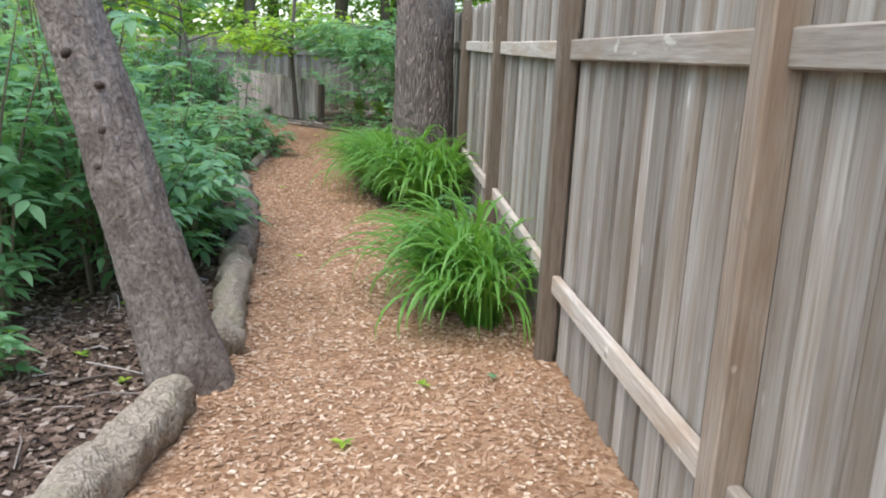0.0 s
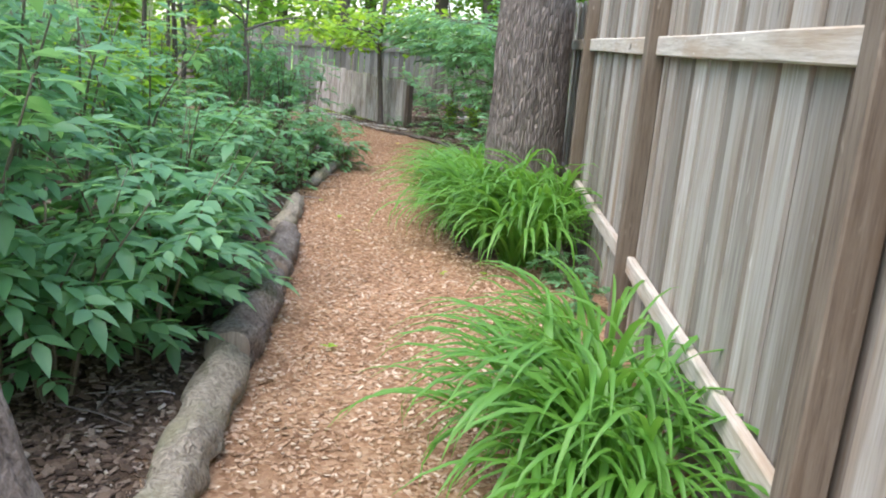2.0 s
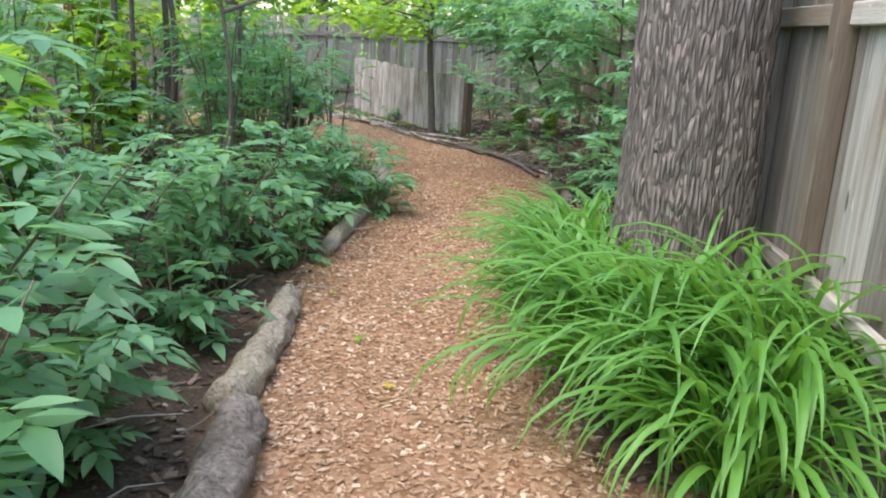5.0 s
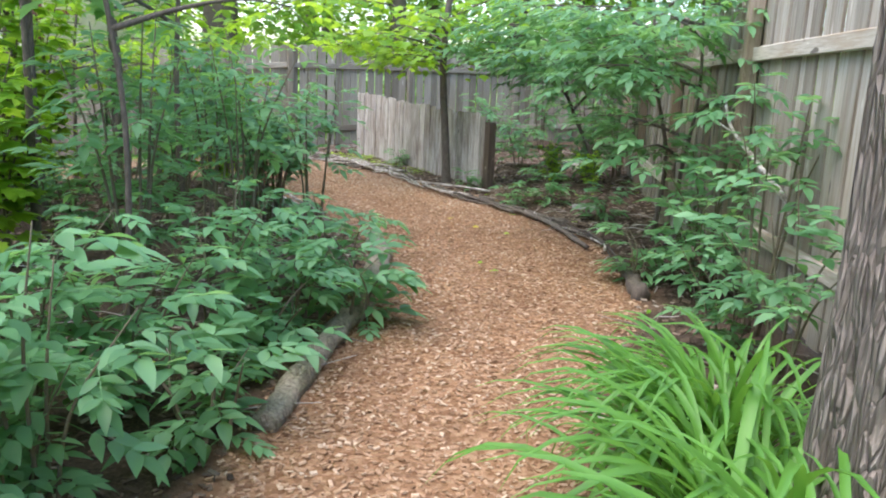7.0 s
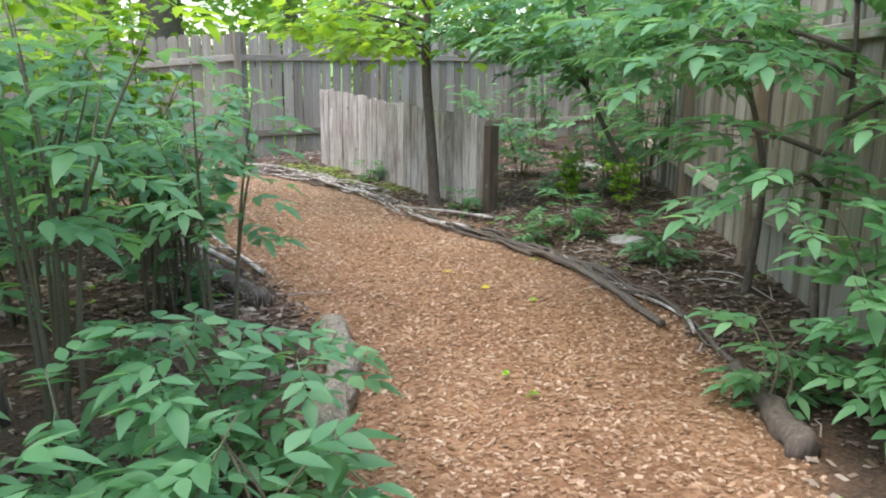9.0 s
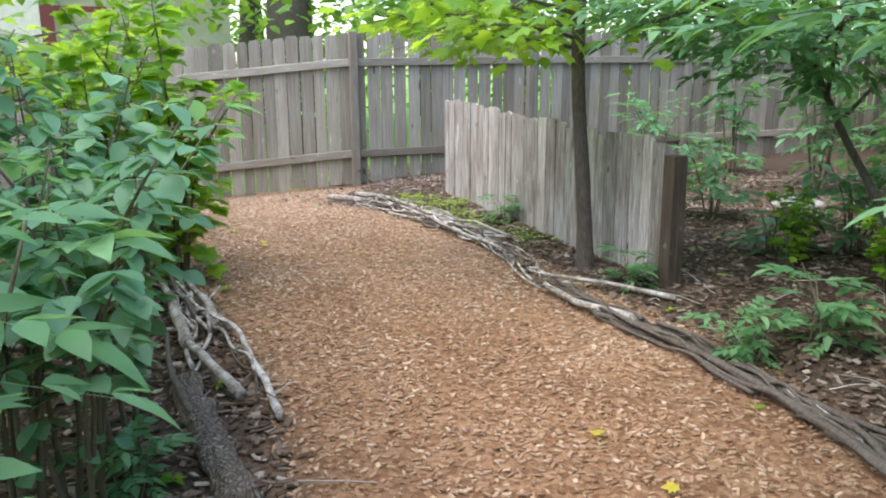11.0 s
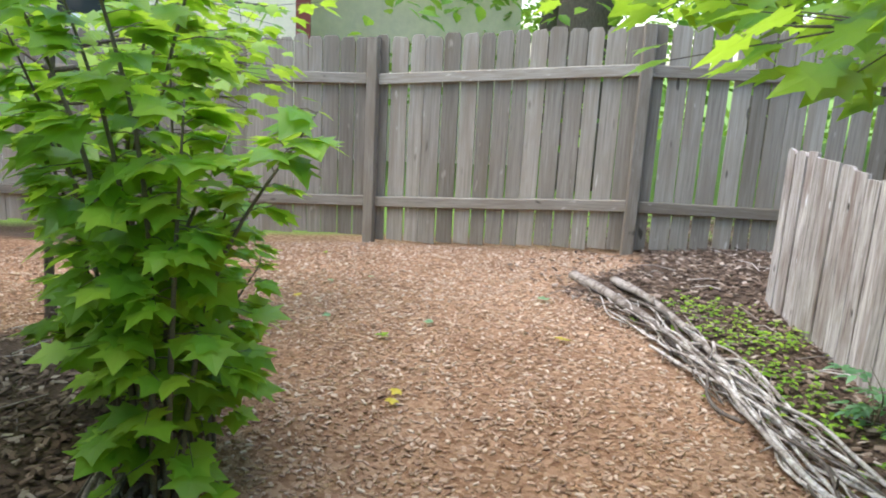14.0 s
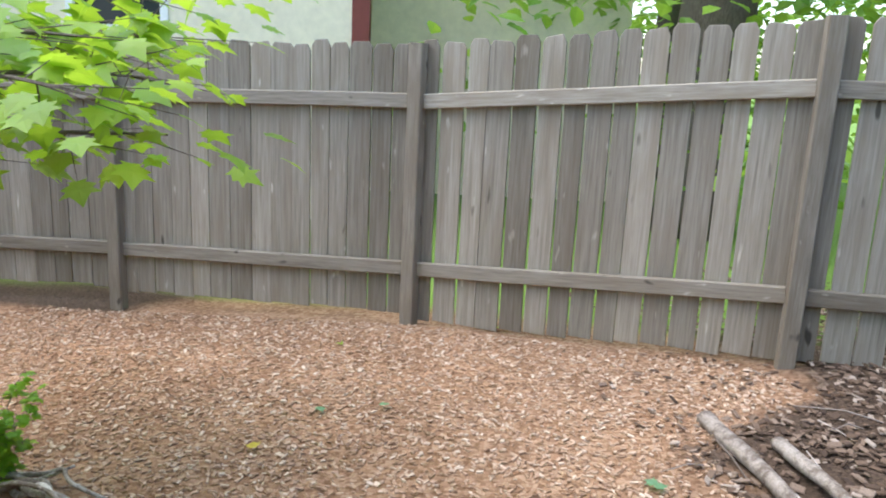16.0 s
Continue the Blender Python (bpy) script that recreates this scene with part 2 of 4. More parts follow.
M_KNOT = mat("dark_knot", plain((0.075, 0.055, 0.042), 0.3), 0.95)

# ---- helpers of this scene ----
rng = random.Random(7)


def mesh_of(name, verts, faces, material, smooth=True):
    me = bpy.data.meshes.new(name)
    me.from_pydata([tuple(v) for v in verts], [], faces)
    me.materials.append(material)
    if smooth:
        me.polygons.foreach_set("use_smooth", [True] * len(me.polygons))
    me.update()
    return me


def hold(name, loc, label, category, group="", kind=""):
    e = new(name)
    e.location = loc
    e.empty_display_size = 0.1
    return tagged(e, label, category, group, kind)


def child(name, me, parent, label=""):
    ob = new(name, me)
    ob.parent = parent
    if label:
        ob["label"] = label
    return ob


def smooth_step(a, b, v):
    k = min(1.0, max(0.0, (v - a) / (b - a)))
    return k * k * (3 - 2 * k)


# middle line of the path, as (x, y, half width)
LINE = [(-0.3, -6, 0.85), (-0.3, 0, 0.85), (-0.32, 2.5, 0.85), (-0.45, 4.0, 0.75), (-0.85, 5.5, 0.6), (-1.2, 7.2, 0.62), (-1.75, 9.0, 0.6),
        (-1.9, 10.5, 0.72), (-1.85, 12.0, 0.85), (-2.2, 13.3, 0.95), (-3.1, 14.6, 1.05), (-4.3, 15.7, 1.1), (-5.5, 16.7, 1.15),
        (-7.0, 17.2, 1.3), (-8.5, 16.8, 1.4), (-10.0, 15.4, 1.3), (-11.2, 13.6, 1.2)]


def off_path(x, y):
    """Signed metres outside the mulch; negative is on it."""
    best = 9e9
    for (ax, ay, aw), (bx, by, bw) in zip(LINE, LINE[1:]):
        dx, dy = bx - ax, by - ay
        k = min(1, max(0, ((x - ax) * dx + (y - ay) * dy) / (dx * dx + dy * dy)))
        best = min(best, math.hypot(x - ax - k * dx, y - ay - k * dy) - aw - k * (bw - aw))
    if y < 4.5 and -0.3 < x < 1.2:
        best = min(best, -0.1)
    if -10.2 < x < -6.45 + 0.5 * noise.noise((x * 1.3, y * 1.3, 8)) and 16.6 < y < 19.7:
        best = min(best, -0.05)
    if 4.5 <= y < 7.4 and -0.8 < x < 0.6:
        best = min(best, -0.05)
    return best


def ground_z(x, y):
    z = -0.085 * min(4.5, max(0.0, -x - 5.7)) * smooth_step(12.5, 15.5, y)
    out = off_path(x, y)
    z += 0.05 * smooth_step(0.0, 0.5, out) * (0.6 + 0.8 * noise.noise((x * 0.9, y * 0.9, 0)))
    z += 0.012 * noise.noise((x * 2.3, y * 2.3, 3.0))
    return z


def beyond_fence(x, y):
    """Metres beyond the line of the back fence (positive outside)."""
    best, val = 9e9, -1.0
    line = [(-30, -6), (-15.5, 9.8), (-12.95, 13.8), (-10.2, 17.22), (-8.65, 18.60), (-6.69, 19.65), (-0.1, 26.1), (8, 34)]
    for (ax, ay), (bx, by) in zip(line, line[1:]):
        dx, dy = bx - ax, by - ay
        k = min(1, max(0, ((x - ax) * dx + (y - ay) * dy) / (dx * dx + dy * dy)))
        d = math.hypot(x - ax - k * dx, y - ay - k * dy)
        if d < best:
            best, val = d, (d if dx * (y - ay) - dy * (x - ax) > 0 else -d)
    return val


# ---- ground: one sheet, fine near the path, coarse to the horizon ----
def build_ground():
    xs = [-600, -200, -70, -35, -22] + [-16 + 0.16 * i for i in range(120)] + [4, 8, 20, 60, 200, 600]
    ys = [-600, -200, -60, -20, -8] + [-4 + 0.16 * i for i in range(190)] + [30, 45, 80, 200, 600]
    verts, weights, lawn = [], [], []
    for y in ys:
        for x in xs:
            verts.append((x, y, ground_z(x, y)))
            lawn.append(smooth_step(0.3, 0.6, beyond_fence(x, y)))
            weights.append(1.0 - smooth_step(-0.06, 0.10, off_path(x, y) + 0.07 * noise.noise((x * 4, y * 4, 1))))
    nx = len(xs)
    faces = [(j * nx + i, j * nx + i + 1, (j + 1) * nx + i + 1, (j + 1) * nx + i) for j in range(len(ys) - 1) for i in range(nx - 1)]
    me = mesh_of("ground", verts, faces, M_GROUND)
    at = me.attributes.new("mulch", "FLOAT", "POINT")
    at.data.foreach_set("value", weights)
    me.attributes.new("lawn", "FLOAT", "POINT").data.foreach_set("value", lawn)
    tagged(new("ground", me), "woodland ground of orange mulch path and dark soil", "ground", kind="structure")


build_ground()


# ---- tubes: trunks, logs, stems, sticks ----
def tube(pts, radii, sides=8, wob=0.0, seed=0.0, verts=None, faces=None, cap=True):
    """A bent tube through points; appended to verts and faces."""
    verts = [] if verts is None else verts
    faces = [] if faces is None else faces
    base, n = len(verts), len(pts)
    pts = [Vector(p) for p in pts]
    up = Vector((0.31, 0.17, 0.93))
    for i, p in enumerate(pts):
        d = (pts[min(i + 1, n - 1)] - pts[max(i - 1, 0)]).normalized()
        a = d.cross(up if abs(d.dot(up)) < 0.9 else Vector((1, 0, 0))).normalized()
        b = d.cross(a)
        for k in range(sides):
            t = 2 * math.pi * k / sides
            r = radii[i]
            if wob:
                r *= 1 + wob * noise.noise((math.cos(t) * 1.7 + seed, math.sin(t) * 1.7, i * 0.45 + seed))
            verts.append(p + (a * math.cos(t) + b * math.sin(t)) * r)
    for i in range(n - 1):
        for k in range(sides):
            q = base + i * sides
            faces.append((q + k, q + (k + 1) % sides, q + sides + (k + 1) % sides, q + sides + k))
    if cap:
        faces.append(tuple(base + k for k in reversed(range(sides))))
        faces.append(tuple(base + (n - 1) * sides + k for k in range(sides)))
    return verts, faces


def bend(points, per=6):
    """A smooth line through points (Catmull-Rom)."""
    p = [Vector(q) for q in points]
    p = [2 * p[0] - p[1]] + p + [2 * p[-1] - p[-2]]
    out = []
    for i in range(1, len(p) - 2):
        for k in range(per):
            t = k / per
            out.append(0.5 * (2 * p[i] + (p[i + 1] - p[i - 1]) * t + (2 * p[i - 1] - 5 * p[i] + 4 * p[i + 1] - p[i + 2]) * t * t
                              + (3 * p[i] - p[i - 1] - 3 * p[i + 1] + p[i + 2]) * t ** 3))
    return out + [p[-2]]


# ---- leaves ----
def leaf_frame(pos, way, up, roll=0.0):
    w = Vector(way).normalized()
    s = w.cross(Vector(up))
    s = s.normalized() if s.length > 1e-4 else Vector((1, 0, 0))
    n = s.cross(w)
    if roll:
        s, n = s * math.cos(roll) + n * math.sin(roll), n * math.cos(roll) - s * math.sin(roll)
    return Vector(pos), w, s, n


def oval_leaf(v, f, fr, L, W, droop=0.25, fold=0.18, rows=((0.14, 0.55), (0.36, 0.95), (0.62, 0.92), (0.85, 0.5))):
    """An ovate leaf folded along its midrib; rows are (along, width)."""
    o, w, s, n = fr
    b = len(v)
    v.append(o)
    for t, wd in rows:
        c = o + w * (L * t) - n * (droop * L * t * t)
        v.extend((c + s * (W / 2 * wd) + n * (fold * W * wd), c, c - s * (W / 2 * wd) + n * (fold * W * wd)))
    v.append(o + w * L - n * (droop * L))
    f.extend(((b, b + 2, b + 1), (b, b + 3, b + 2)))
    for k in range(len(rows) - 1):
        q = b + 1 + 3 * k
        f.extend(((q, q + 1, q + 4, q + 3), (q + 1, q + 2, q + 5, q + 4)))
    q = b + 1 + 3 * (len(rows) - 1)
    f.extend(((q, q + 1, q + 3), (q + 1, q + 2, q + 3)))


SIMPLE_LEAF = ((0.28, 0.8), (0.62, 0.92))


MAPLE = [(0.0, 0.0), (0.30, -0.02), (0.22, 0.12), (0.52, 0.30), (0.38, 0.42), (0.62, 0.66), (0.30, 0.62), (0.20, 0.74), (0.0, 1.05)]


def maple_leaf(v, f, fr, L, droop=0.2):
    o, w, s, n = fr
    b = len(v)
    out = MAPLE + [(-x, y) for x, y in reversed(MAPLE[1:-1])]
    v.append(o + w * (L * 0.42) - n * (droop * L * 0.1))
    for x, y in out:
        v.append(o + s * (x * L) + w * (y * L) - n * (droop * L * (y * y + 0.5 * x * x)) + n * (0.08 * L * abs(x)))
    k = len(out)
    for i in range(k):
        f.append((b, b + 1 + i, b + 1 + (i + 1) % k))


def compound_leaf(v, f, pos, way, L, r, pairs=3):
    """A rachis with paired leaflets and one at the tip."""
    fr = leaf_frame(pos, way, (0, 0, 1))
    o, w, s, n = fr
    q = 0.5 * L
    tapered = ((0.14, 0.5), (0.36, 0.96), (0.62, 0.78), (0.85, 0.34))
    for i in range(pairs):
        t = 0.35 + 0.5 * i / max(1, pairs - 1)
        c = o + w * (L * t) - n * (0.08 * L * t * t)
        for side in (1, -1):
            d = (w * 0.75 + s * side * 0.8 + n * r.uniform(-0.25, 0.1))
            oval_leaf(v, f, leaf_frame(c, d, n, r.uniform(-0.3, 0.3)), q * r.uniform(0.75, 1.05), q * r.uniform(0.36, 0.48), r.uniform(0.0, 0.25), 0.12, tapered)
    oval_leaf(v, f, leaf_frame(o + w * (L * 0.9) - n * (0.1 * L), w - n * 0.2, n), q * 1.1, q * 0.46, 0.3, 0.12, tapered)
    # the rachis as a thin ribbon
    b = len(v)
    e = o + w * (L * 0.95) - n * (0.11 * L)
    v.extend((o + s * 0.0025, o - s * 0.0025, e - s * 0.0015, e + s * 0.0015))
    f.append((b, b + 1, b + 2, b + 3))


def shrub_meshes(seed, height, spread, stems, per_stem, style, size, bare):
    """Stems and foliage of one understorey shrub."""
    r = random.Random(seed)
    parts, lv, lf = [], [], []
    for i in range(stems):
        sv, sf = [], []
        parts.append((sv, sf))
        a = 2 * math.pi * (i + r.uniform(-0.3, 0.3)) / stems
        h = height * r.uniform(0.65, 1.05)
        out = spread * r.uniform(0.3, 1.0)
        root = Vector((math.cos(a) * 0.05, math.sin(a) * 0.05, -0.05))
        tip = Vector((math.cos(a) * out, math.sin(a) * out, h))
        mid = (root + tip) / 2 + Vector((-math.cos(a) * out * 0.2 + r.uniform(-0.06, 0.06), -math.sin(a) * out * 0.2 + r.uniform(-0.06, 0.06), h * 0.1))
        pts = bend([root, mid, tip], 6)
        rad = 0.006 + 0.004 * height
        tube(pts, [rad * (1.1 - 0.85 * k / (len(pts) - 1)) for k in range(len(pts))], 5, verts=sv, faces=sf)
        for k in range(per_stem):
            t = bare + (1 - bare) * (k + r.random()) / per_stem
            j = min(len(pts) - 2, int(t * (len(pts) - 1)))
            p = pts[j].lerp(pts[j + 1], t * (len(pts) - 1) - j)
            b = r.uniform(0, 2 * math.pi)
            way = Vector((math.cos(b), math.sin(b), r.uniform(-0.25, 0.35)))
            if style == "compound":
                compound_leaf(lv, lf, p, way, size * r.uniform(0.75, 1.25), r, r.choice((2, 3, 3)))
            else:
                reach = r.uniform(0.04, 0.30) * (1.25 - t) + 0.03
                q = p + way * reach
                tube([p, p.lerp(q, 0.5) + Vector((0, 0, 0.01)), q], [0.003, 0.0025, 0.0015], 3, verts=sv, faces=sf, cap=False)
                for m in range(r.choice((2, 3, 3, 4))):
                    c = b + r.uniform(-1.2, 1.2)
                    d = Vector((math.cos(c), math.sin(c), r.uniform(-0.45, 0.15)))
                    at = p.lerp(q, r.uniform(0.4, 1.0))
                    if style == "maple":
                        maple_leaf(lv, lf, leaf_frame(at, d, (0, 0, 1), r.uniform(-0.4, 0.4)), size * r.uniform(0.7, 1.2))
                    else:
                        oval_leaf(lv, lf, leaf_frame(at, d, (0, 0, 1), r.uniform(-0.4, 0.4)), size * r.uniform(0.7, 1.2), size * r.uniform(0.5, 0.68), r.uniform(0.1, 0.35), 0.1)
    return parts, (lv, lf)


def shrub(seed, height, spread, stems, per_stem, style, size, material, label, name="shrub", group="", bare=0.22):
    parts, (lv, lf) = shrub_meshes(seed, height, spread, stems, per_stem, style, size, bare)
    e = hold(name, (0, 0, 0), label, "shrub", group)
    for sv, sf in parts:
        child("stem", mesh_of("stem", sv, sf, M_STEM), e)
    tagged(child("foliage", mesh_of("foliage", lv, lf, material, style != "maple"), e), kind="stuff")
    return e


def put(ob, x, y, rz=0.0, s=1.0, dz=0.0):
    ob.matrix_basis = pose(x, y, ground_z(x, y) + dz, 0, 0, rz) @ Matrix.Scale(s, 4)


def spread_copies(kinds, places):
    """Places of (kind, x, y, turn, size); the first use of each kind is the thing itself, the rest are copies."""
    used = set()
    for k, x, y, rz, s in places:
        ob = kinds[k]
        if k in used:
            ob = copy_thing(ob, Matrix())
        used.add(k)
        put(ob, x, y, rz, s)


# ---- fences ----
def rough_board(w, h, d, seed, dog_ear=True, taper=0.0):
    """A sawn board, w by d, standing h high from z 0, with clipped or worn top corners."""
    r = random.Random(seed)
    c = 0.022 if dog_ear else r.uniform(0.002, 0.01)
    prof = [(-w / 2, 0), (w / 2, 0), (w / 2 + r.uniform(-0.002, 0.002), h * 0.5), (w / 2, h - c), (w / 2 - c, h + r.uniform(-0.006, 0.004)), (-w / 2 + c, h + r.uniform(-0.006, 0.004)),
            (-w / 2, h - c), (-w / 2 + r.uniform(-0.002, 0.002), h * 0.5)]
    b = 0.002
    verts = [(x, -d / 2 + b, z) for x, z in prof] + [(x, d / 2, z) for x, z in prof]
    cx, cz = 0, h / 2
    verts += [(x * (1 - 2 * b / w), -d / 2, cz + (z - cz) * (1 - 2 * b / h)) for x, z in prof]
    n = len(prof)
    faces = [(i, n + i, n + (i + 1) % n, (i + 1) % n) for i in range(n)]
    faces = [tuple(reversed(q)) for q in faces]
    faces += [(2 * n + i, i, (i + 1) % n, 2 * n + (i + 1) % n) for i in range(n)]
    faces = [tuple(reversed(q)) if False else q for q in faces]
    faces += [tuple(2 * n + i for i in range(n)), tuple(n + i for i in reversed(range(n)))]
    return verts, faces


def beam(a, b, w, h, seed=0):
    """A rectangular rail from a to b, w thick across and h high, bevelled; its length runs along local z for the grain."""
    a, b = Vector(a), Vector(b)
    L = (b - a).length
    c = 0.006
    sec = [(-w / 2 + c, -h / 2), (w / 2 - c, -h / 2), (w / 2, -h / 2 + c), (w / 2, h / 2 - c), (w / 2 - c, h / 2), (-w / 2 + c, h / 2), (-w / 2, h / 2 - c), (-w / 2, -h / 2 + c)]
    verts, faces = [], []
    for i in range(5):
        t = i / 4
        for x, y in sec:
            verts.append((x + 0.003 * noise.noise((seed, t * 3, 0)), y + 0.004 * noise.noise((seed, t * 3, 5)), L * t))
    for i in range(4):
        for k in range(8):
            faces.append((8 * i + k, 8 * i + (k + 1) % 8, 8 * i + 8 + (k + 1) % 8, 8 * i + 8 + k))
    faces += [tuple(reversed(range(8))), tuple(32 + k for k in range(8))]
    z = (b - a).normalized()
    x = Vector((z.y, -z.x, 0)).normalized() if abs(z.z) < 0.9 else (Vector((1, 0, 0)) - z * z.x).normalized()
    y = z.cross(x)
    return verts, faces, Matrix(((x.x, y.x, z.x, a.x), (x.y, y.y, z.y, a.y), (x.z, y.z, z.z, a.z), (0, 0, 0, 1)))


def fence(posts, side, top, rails, board, m_board, m_post, m_rail, label, group, gap=0.004, bottom=0.0, post_top=None, jitter=0.008, ears=True, post_w=0.09, lean=0.0, loose=()):
    """Posts of (x, y, z); boards fixed behind the rails, on the given side of the line. One thing a bay, with its left post.
    loose gives single bays their own gap between boards and clearance over the ground."""
    usual = (gap, bottom)
    r = random.Random(len(posts) * 13 + int(top * 100))
    boards = [rough_board(w, 1.0, 0.017, i, ears) for i, w in enumerate((0.118, 0.126, 0.134, 0.141, 0.147))]
    wides = (0.118, 0.126, 0.134, 0.141, 0.147)
    meshes = [[mesh_of("board", v, f, m_board, False)] for v, f in boards]
    for i in range(len(posts)):
        x, y, z = posts[i]
        j = min(i, len(posts) - 2)
        ax, ay, az = posts[j]
        bx, by, bz = posts[j + 1]
        d = Vector((bx - ax, by - ay, 0)).normalized()
        nrm = Vector((-d.y, d.x, 0)) * side
        yaw = math.degrees(math.atan2(d.y, d.x))
        e = hold("fence_bay", (x, y, z), label, "fence", group)
        inv = Matrix.Translation((x, y, z)).inverted()
        pt = (post_top if post_top is not None else top)
        v, f, m = beam((x, y, z - 0.1), (x + nrm.x * lean, y + nrm.y * lean, z + pt), post_w, post_w, i)
        p = child("post", mesh_of("post", v, f, m_post, False), e)
        p.matrix_basis = inv @ pose(x, y, z - 0.1, 0, 0, yaw) @ Matrix.Translation((0, 0, 0)) @ Euler((0, 0, 0)).to_matrix().to_4x4()
        if lean:
            p.matrix_basis = inv @ m
        if i == len(posts) - 1:
            break
        L = math.hypot(bx - ax, by - ay)
        nx, ny, nz = posts[i + 1]
        for h0 in rails:
            a = Vector((x, y, z + h0)) + d * (post_w / 2 + 0.002) + nrm * (lean * h0 / top + 0.02 )
            b = Vector((nx, ny, nz + h0)) - d * (post_w / 2 + 0.002) + nrm * (lean * h0 / top + 0.02)
            v, f, m = beam(a, b, 0.04, 0.09, i + h0)
            child("rail", mesh_of("rail", v, f, m_rail, False), e).matrix_basis = inv @ m
        gap, bottom = dict(loose).get(i, usual)
        s, number = 0.0, 0
        while s < L - 0.05:
            k = r.randrange(5)
            w = wides[k]
            c = s + w / 2
            if c > L:
                break
            zz = z + (nz - z) * c / L + bottom + r.uniform(-0.01, 0.012)
            hh = top - bottom + r.uniform(-0.012, 0.012)
            o = Vector((x, y, 0)) + d * c + nrm * (0.052 + r.uniform(0, 0.004) + (0.016 * (number % 2) if jitter > 0.01 else 0))
            number += 1
            ob = child("board", meshes[k][0], e)
            tip = math.degrees(math.atan2(lean, top))
            ob.matrix_basis = inv @ pose(o.x, o.y, zz, 0, 0, yaw) @ pose(0, 0, 0, -tip * side, r.uniform(-0.14, 0.14), r.uniform(-1.5, 1.5)) @ Matrix.Diagonal((1, 1, hh, 1))
            s += w + gap * r.choice((0.3, 0.6, 1, 1.3, 2.2))


RIGHT_POSTS = [(1.28, -3.5, 0), (1.0, -0.6, 0), (0.76, 1.82, 0), (0.55, 3.72, 0), (0.36, 6.08, 0.03), (0.13, 8.45, 0.07), (-0.12, 10.55, 0.09), (-0.42, 12.6, 0.05), (-0.72, 14.8, 0.0), (-0.95, 16.9, 0),
               (-1.15, 19.2, 0), (-0.9, 21.5, 0), (-0.5, 23.8, 0), (-0.1, 26.1, 0)]
fence(RIGHT_POSTS, -1, 1.88, (0.40, 1.50), None, M_BOARD, M_POST, M_RAIL, "tall weathered cedar fence bay with brown post beside the mulch path", "fence along the path", jitter=0.012, gap=-0.006, post_top=1.95)
BACK_POSTS = [(-15.5, 9.8, -0.2), (-14.2, 11.9, -0.25), (-12.95, 13.8, -0.28), (-11.65, 15.6, -0.30), (-10.2, 17.22, -0.27), (-8.65, 18.60, -0.21), (-6.69, 19.65, -0.02), (-5.0, 21.1, 0), (-3.3, 22.8, 0), (-1.7, 24.4, 0), (-0.1, 26.1, 0)]
fence(BACK_POSTS, 1, 1.72, (0.33, 1.38), None, M_BACK, M_BACK, M_BACK, "grey dog-eared board fence bay closing the garden", "back fence", gap=0.015, bottom=-0.03, jitter=0.004, loose=((0, (0.003, 0.0)), (1, (0.003, 0.0)), (2, (0.003, 0.01)), (3, (0.003, 0.045)), (4, (0.004, 0.02)), (5, (0.013, -0.03))))


# ---- low old panel beside the sapling ----
def low_panel():
    ax, ay, bx, by = -2.68, 16.26, -5.15, 18.95
    L = math.hypot(bx - ax, by - ay)
    d = Vector(((bx - ax) / L, (by - ay) / L, 0))
    nrm = Vector((d.y, -d.x, 0))
    yaw = math.degrees(math.atan2(d.y, d.x))
    e = hold("low_fence_panel", (ax, ay, 0), "low silvered fence panel of worn upright boards", "fence")
    inv = Matrix.Translation((ax, ay, 0)).inverted()
    r = random.Random(3)
    shapes = [mesh_of("board", *rough_board(w, 1.0, 0.02, 40 + i, i % 2 == 0), M_OLD, False) for i, w in enumerate((0.10, 0.12, 0.135, 0.142))]
    s = 0.0
    while s < L:
        k = r.randrange(4)
        w = (0.10, 0.12, 0.135, 0.142)[k]
        o = Vector((ax, ay, 0)) + d * (s + w / 2) - nrm * (0.068 + r.uniform(0, 0.014))
        h = 0.86 + 0.13 * (s / L) ** 1.5 + r.uniform(-0.025, 0.02) + 0.03
        child("board", shapes[k], e).matrix_basis = inv @ pose(o.x, o.y, ground_z(o.x, o.y) - 0.04, 0, 0, yaw) @ pose(0, 0, 0, 0, r.uniform(-0.9, 0.9), 0) @ Matrix.Diagonal((1, 1, h, 1))
        s += w + r.choice((0.003, 0.006, 0.011))
    for t in (0.0, 0.5, 1.0):
        p = Vector((ax, ay, 0)) + d * (L * t) - d * (0.056 if t == 0 else 0) - nrm * (0.03 if t == 0 else 0)
        v, f, m = beam((0, 0, 0), (0, 0, 0.86 + 0.06 * t), 0.1, 0.1, 3 + t)
        child("post", mesh_of("post", v, f, M_DARKPOST, False), e, "dark brown square end post").matrix_basis = inv @ pose(p.x - nrm.x * 0.02, p.y - nrm.y * 0.02, -0.06, 0, 0, yaw)
    for z in (0.2, 0.68):
        a, b = Vector((ax, ay, z)) - nrm * 0.0, Vector((bx, by, z)) - nrm * 0.0
        v, f, m = beam(a + d * 0.05, b - d * 0.05, 0.04, 0.09, z)
        child("rail", mesh_of("rail", v, f, M_BACK, False), e).matrix_basis = inv @ m


low_panel()


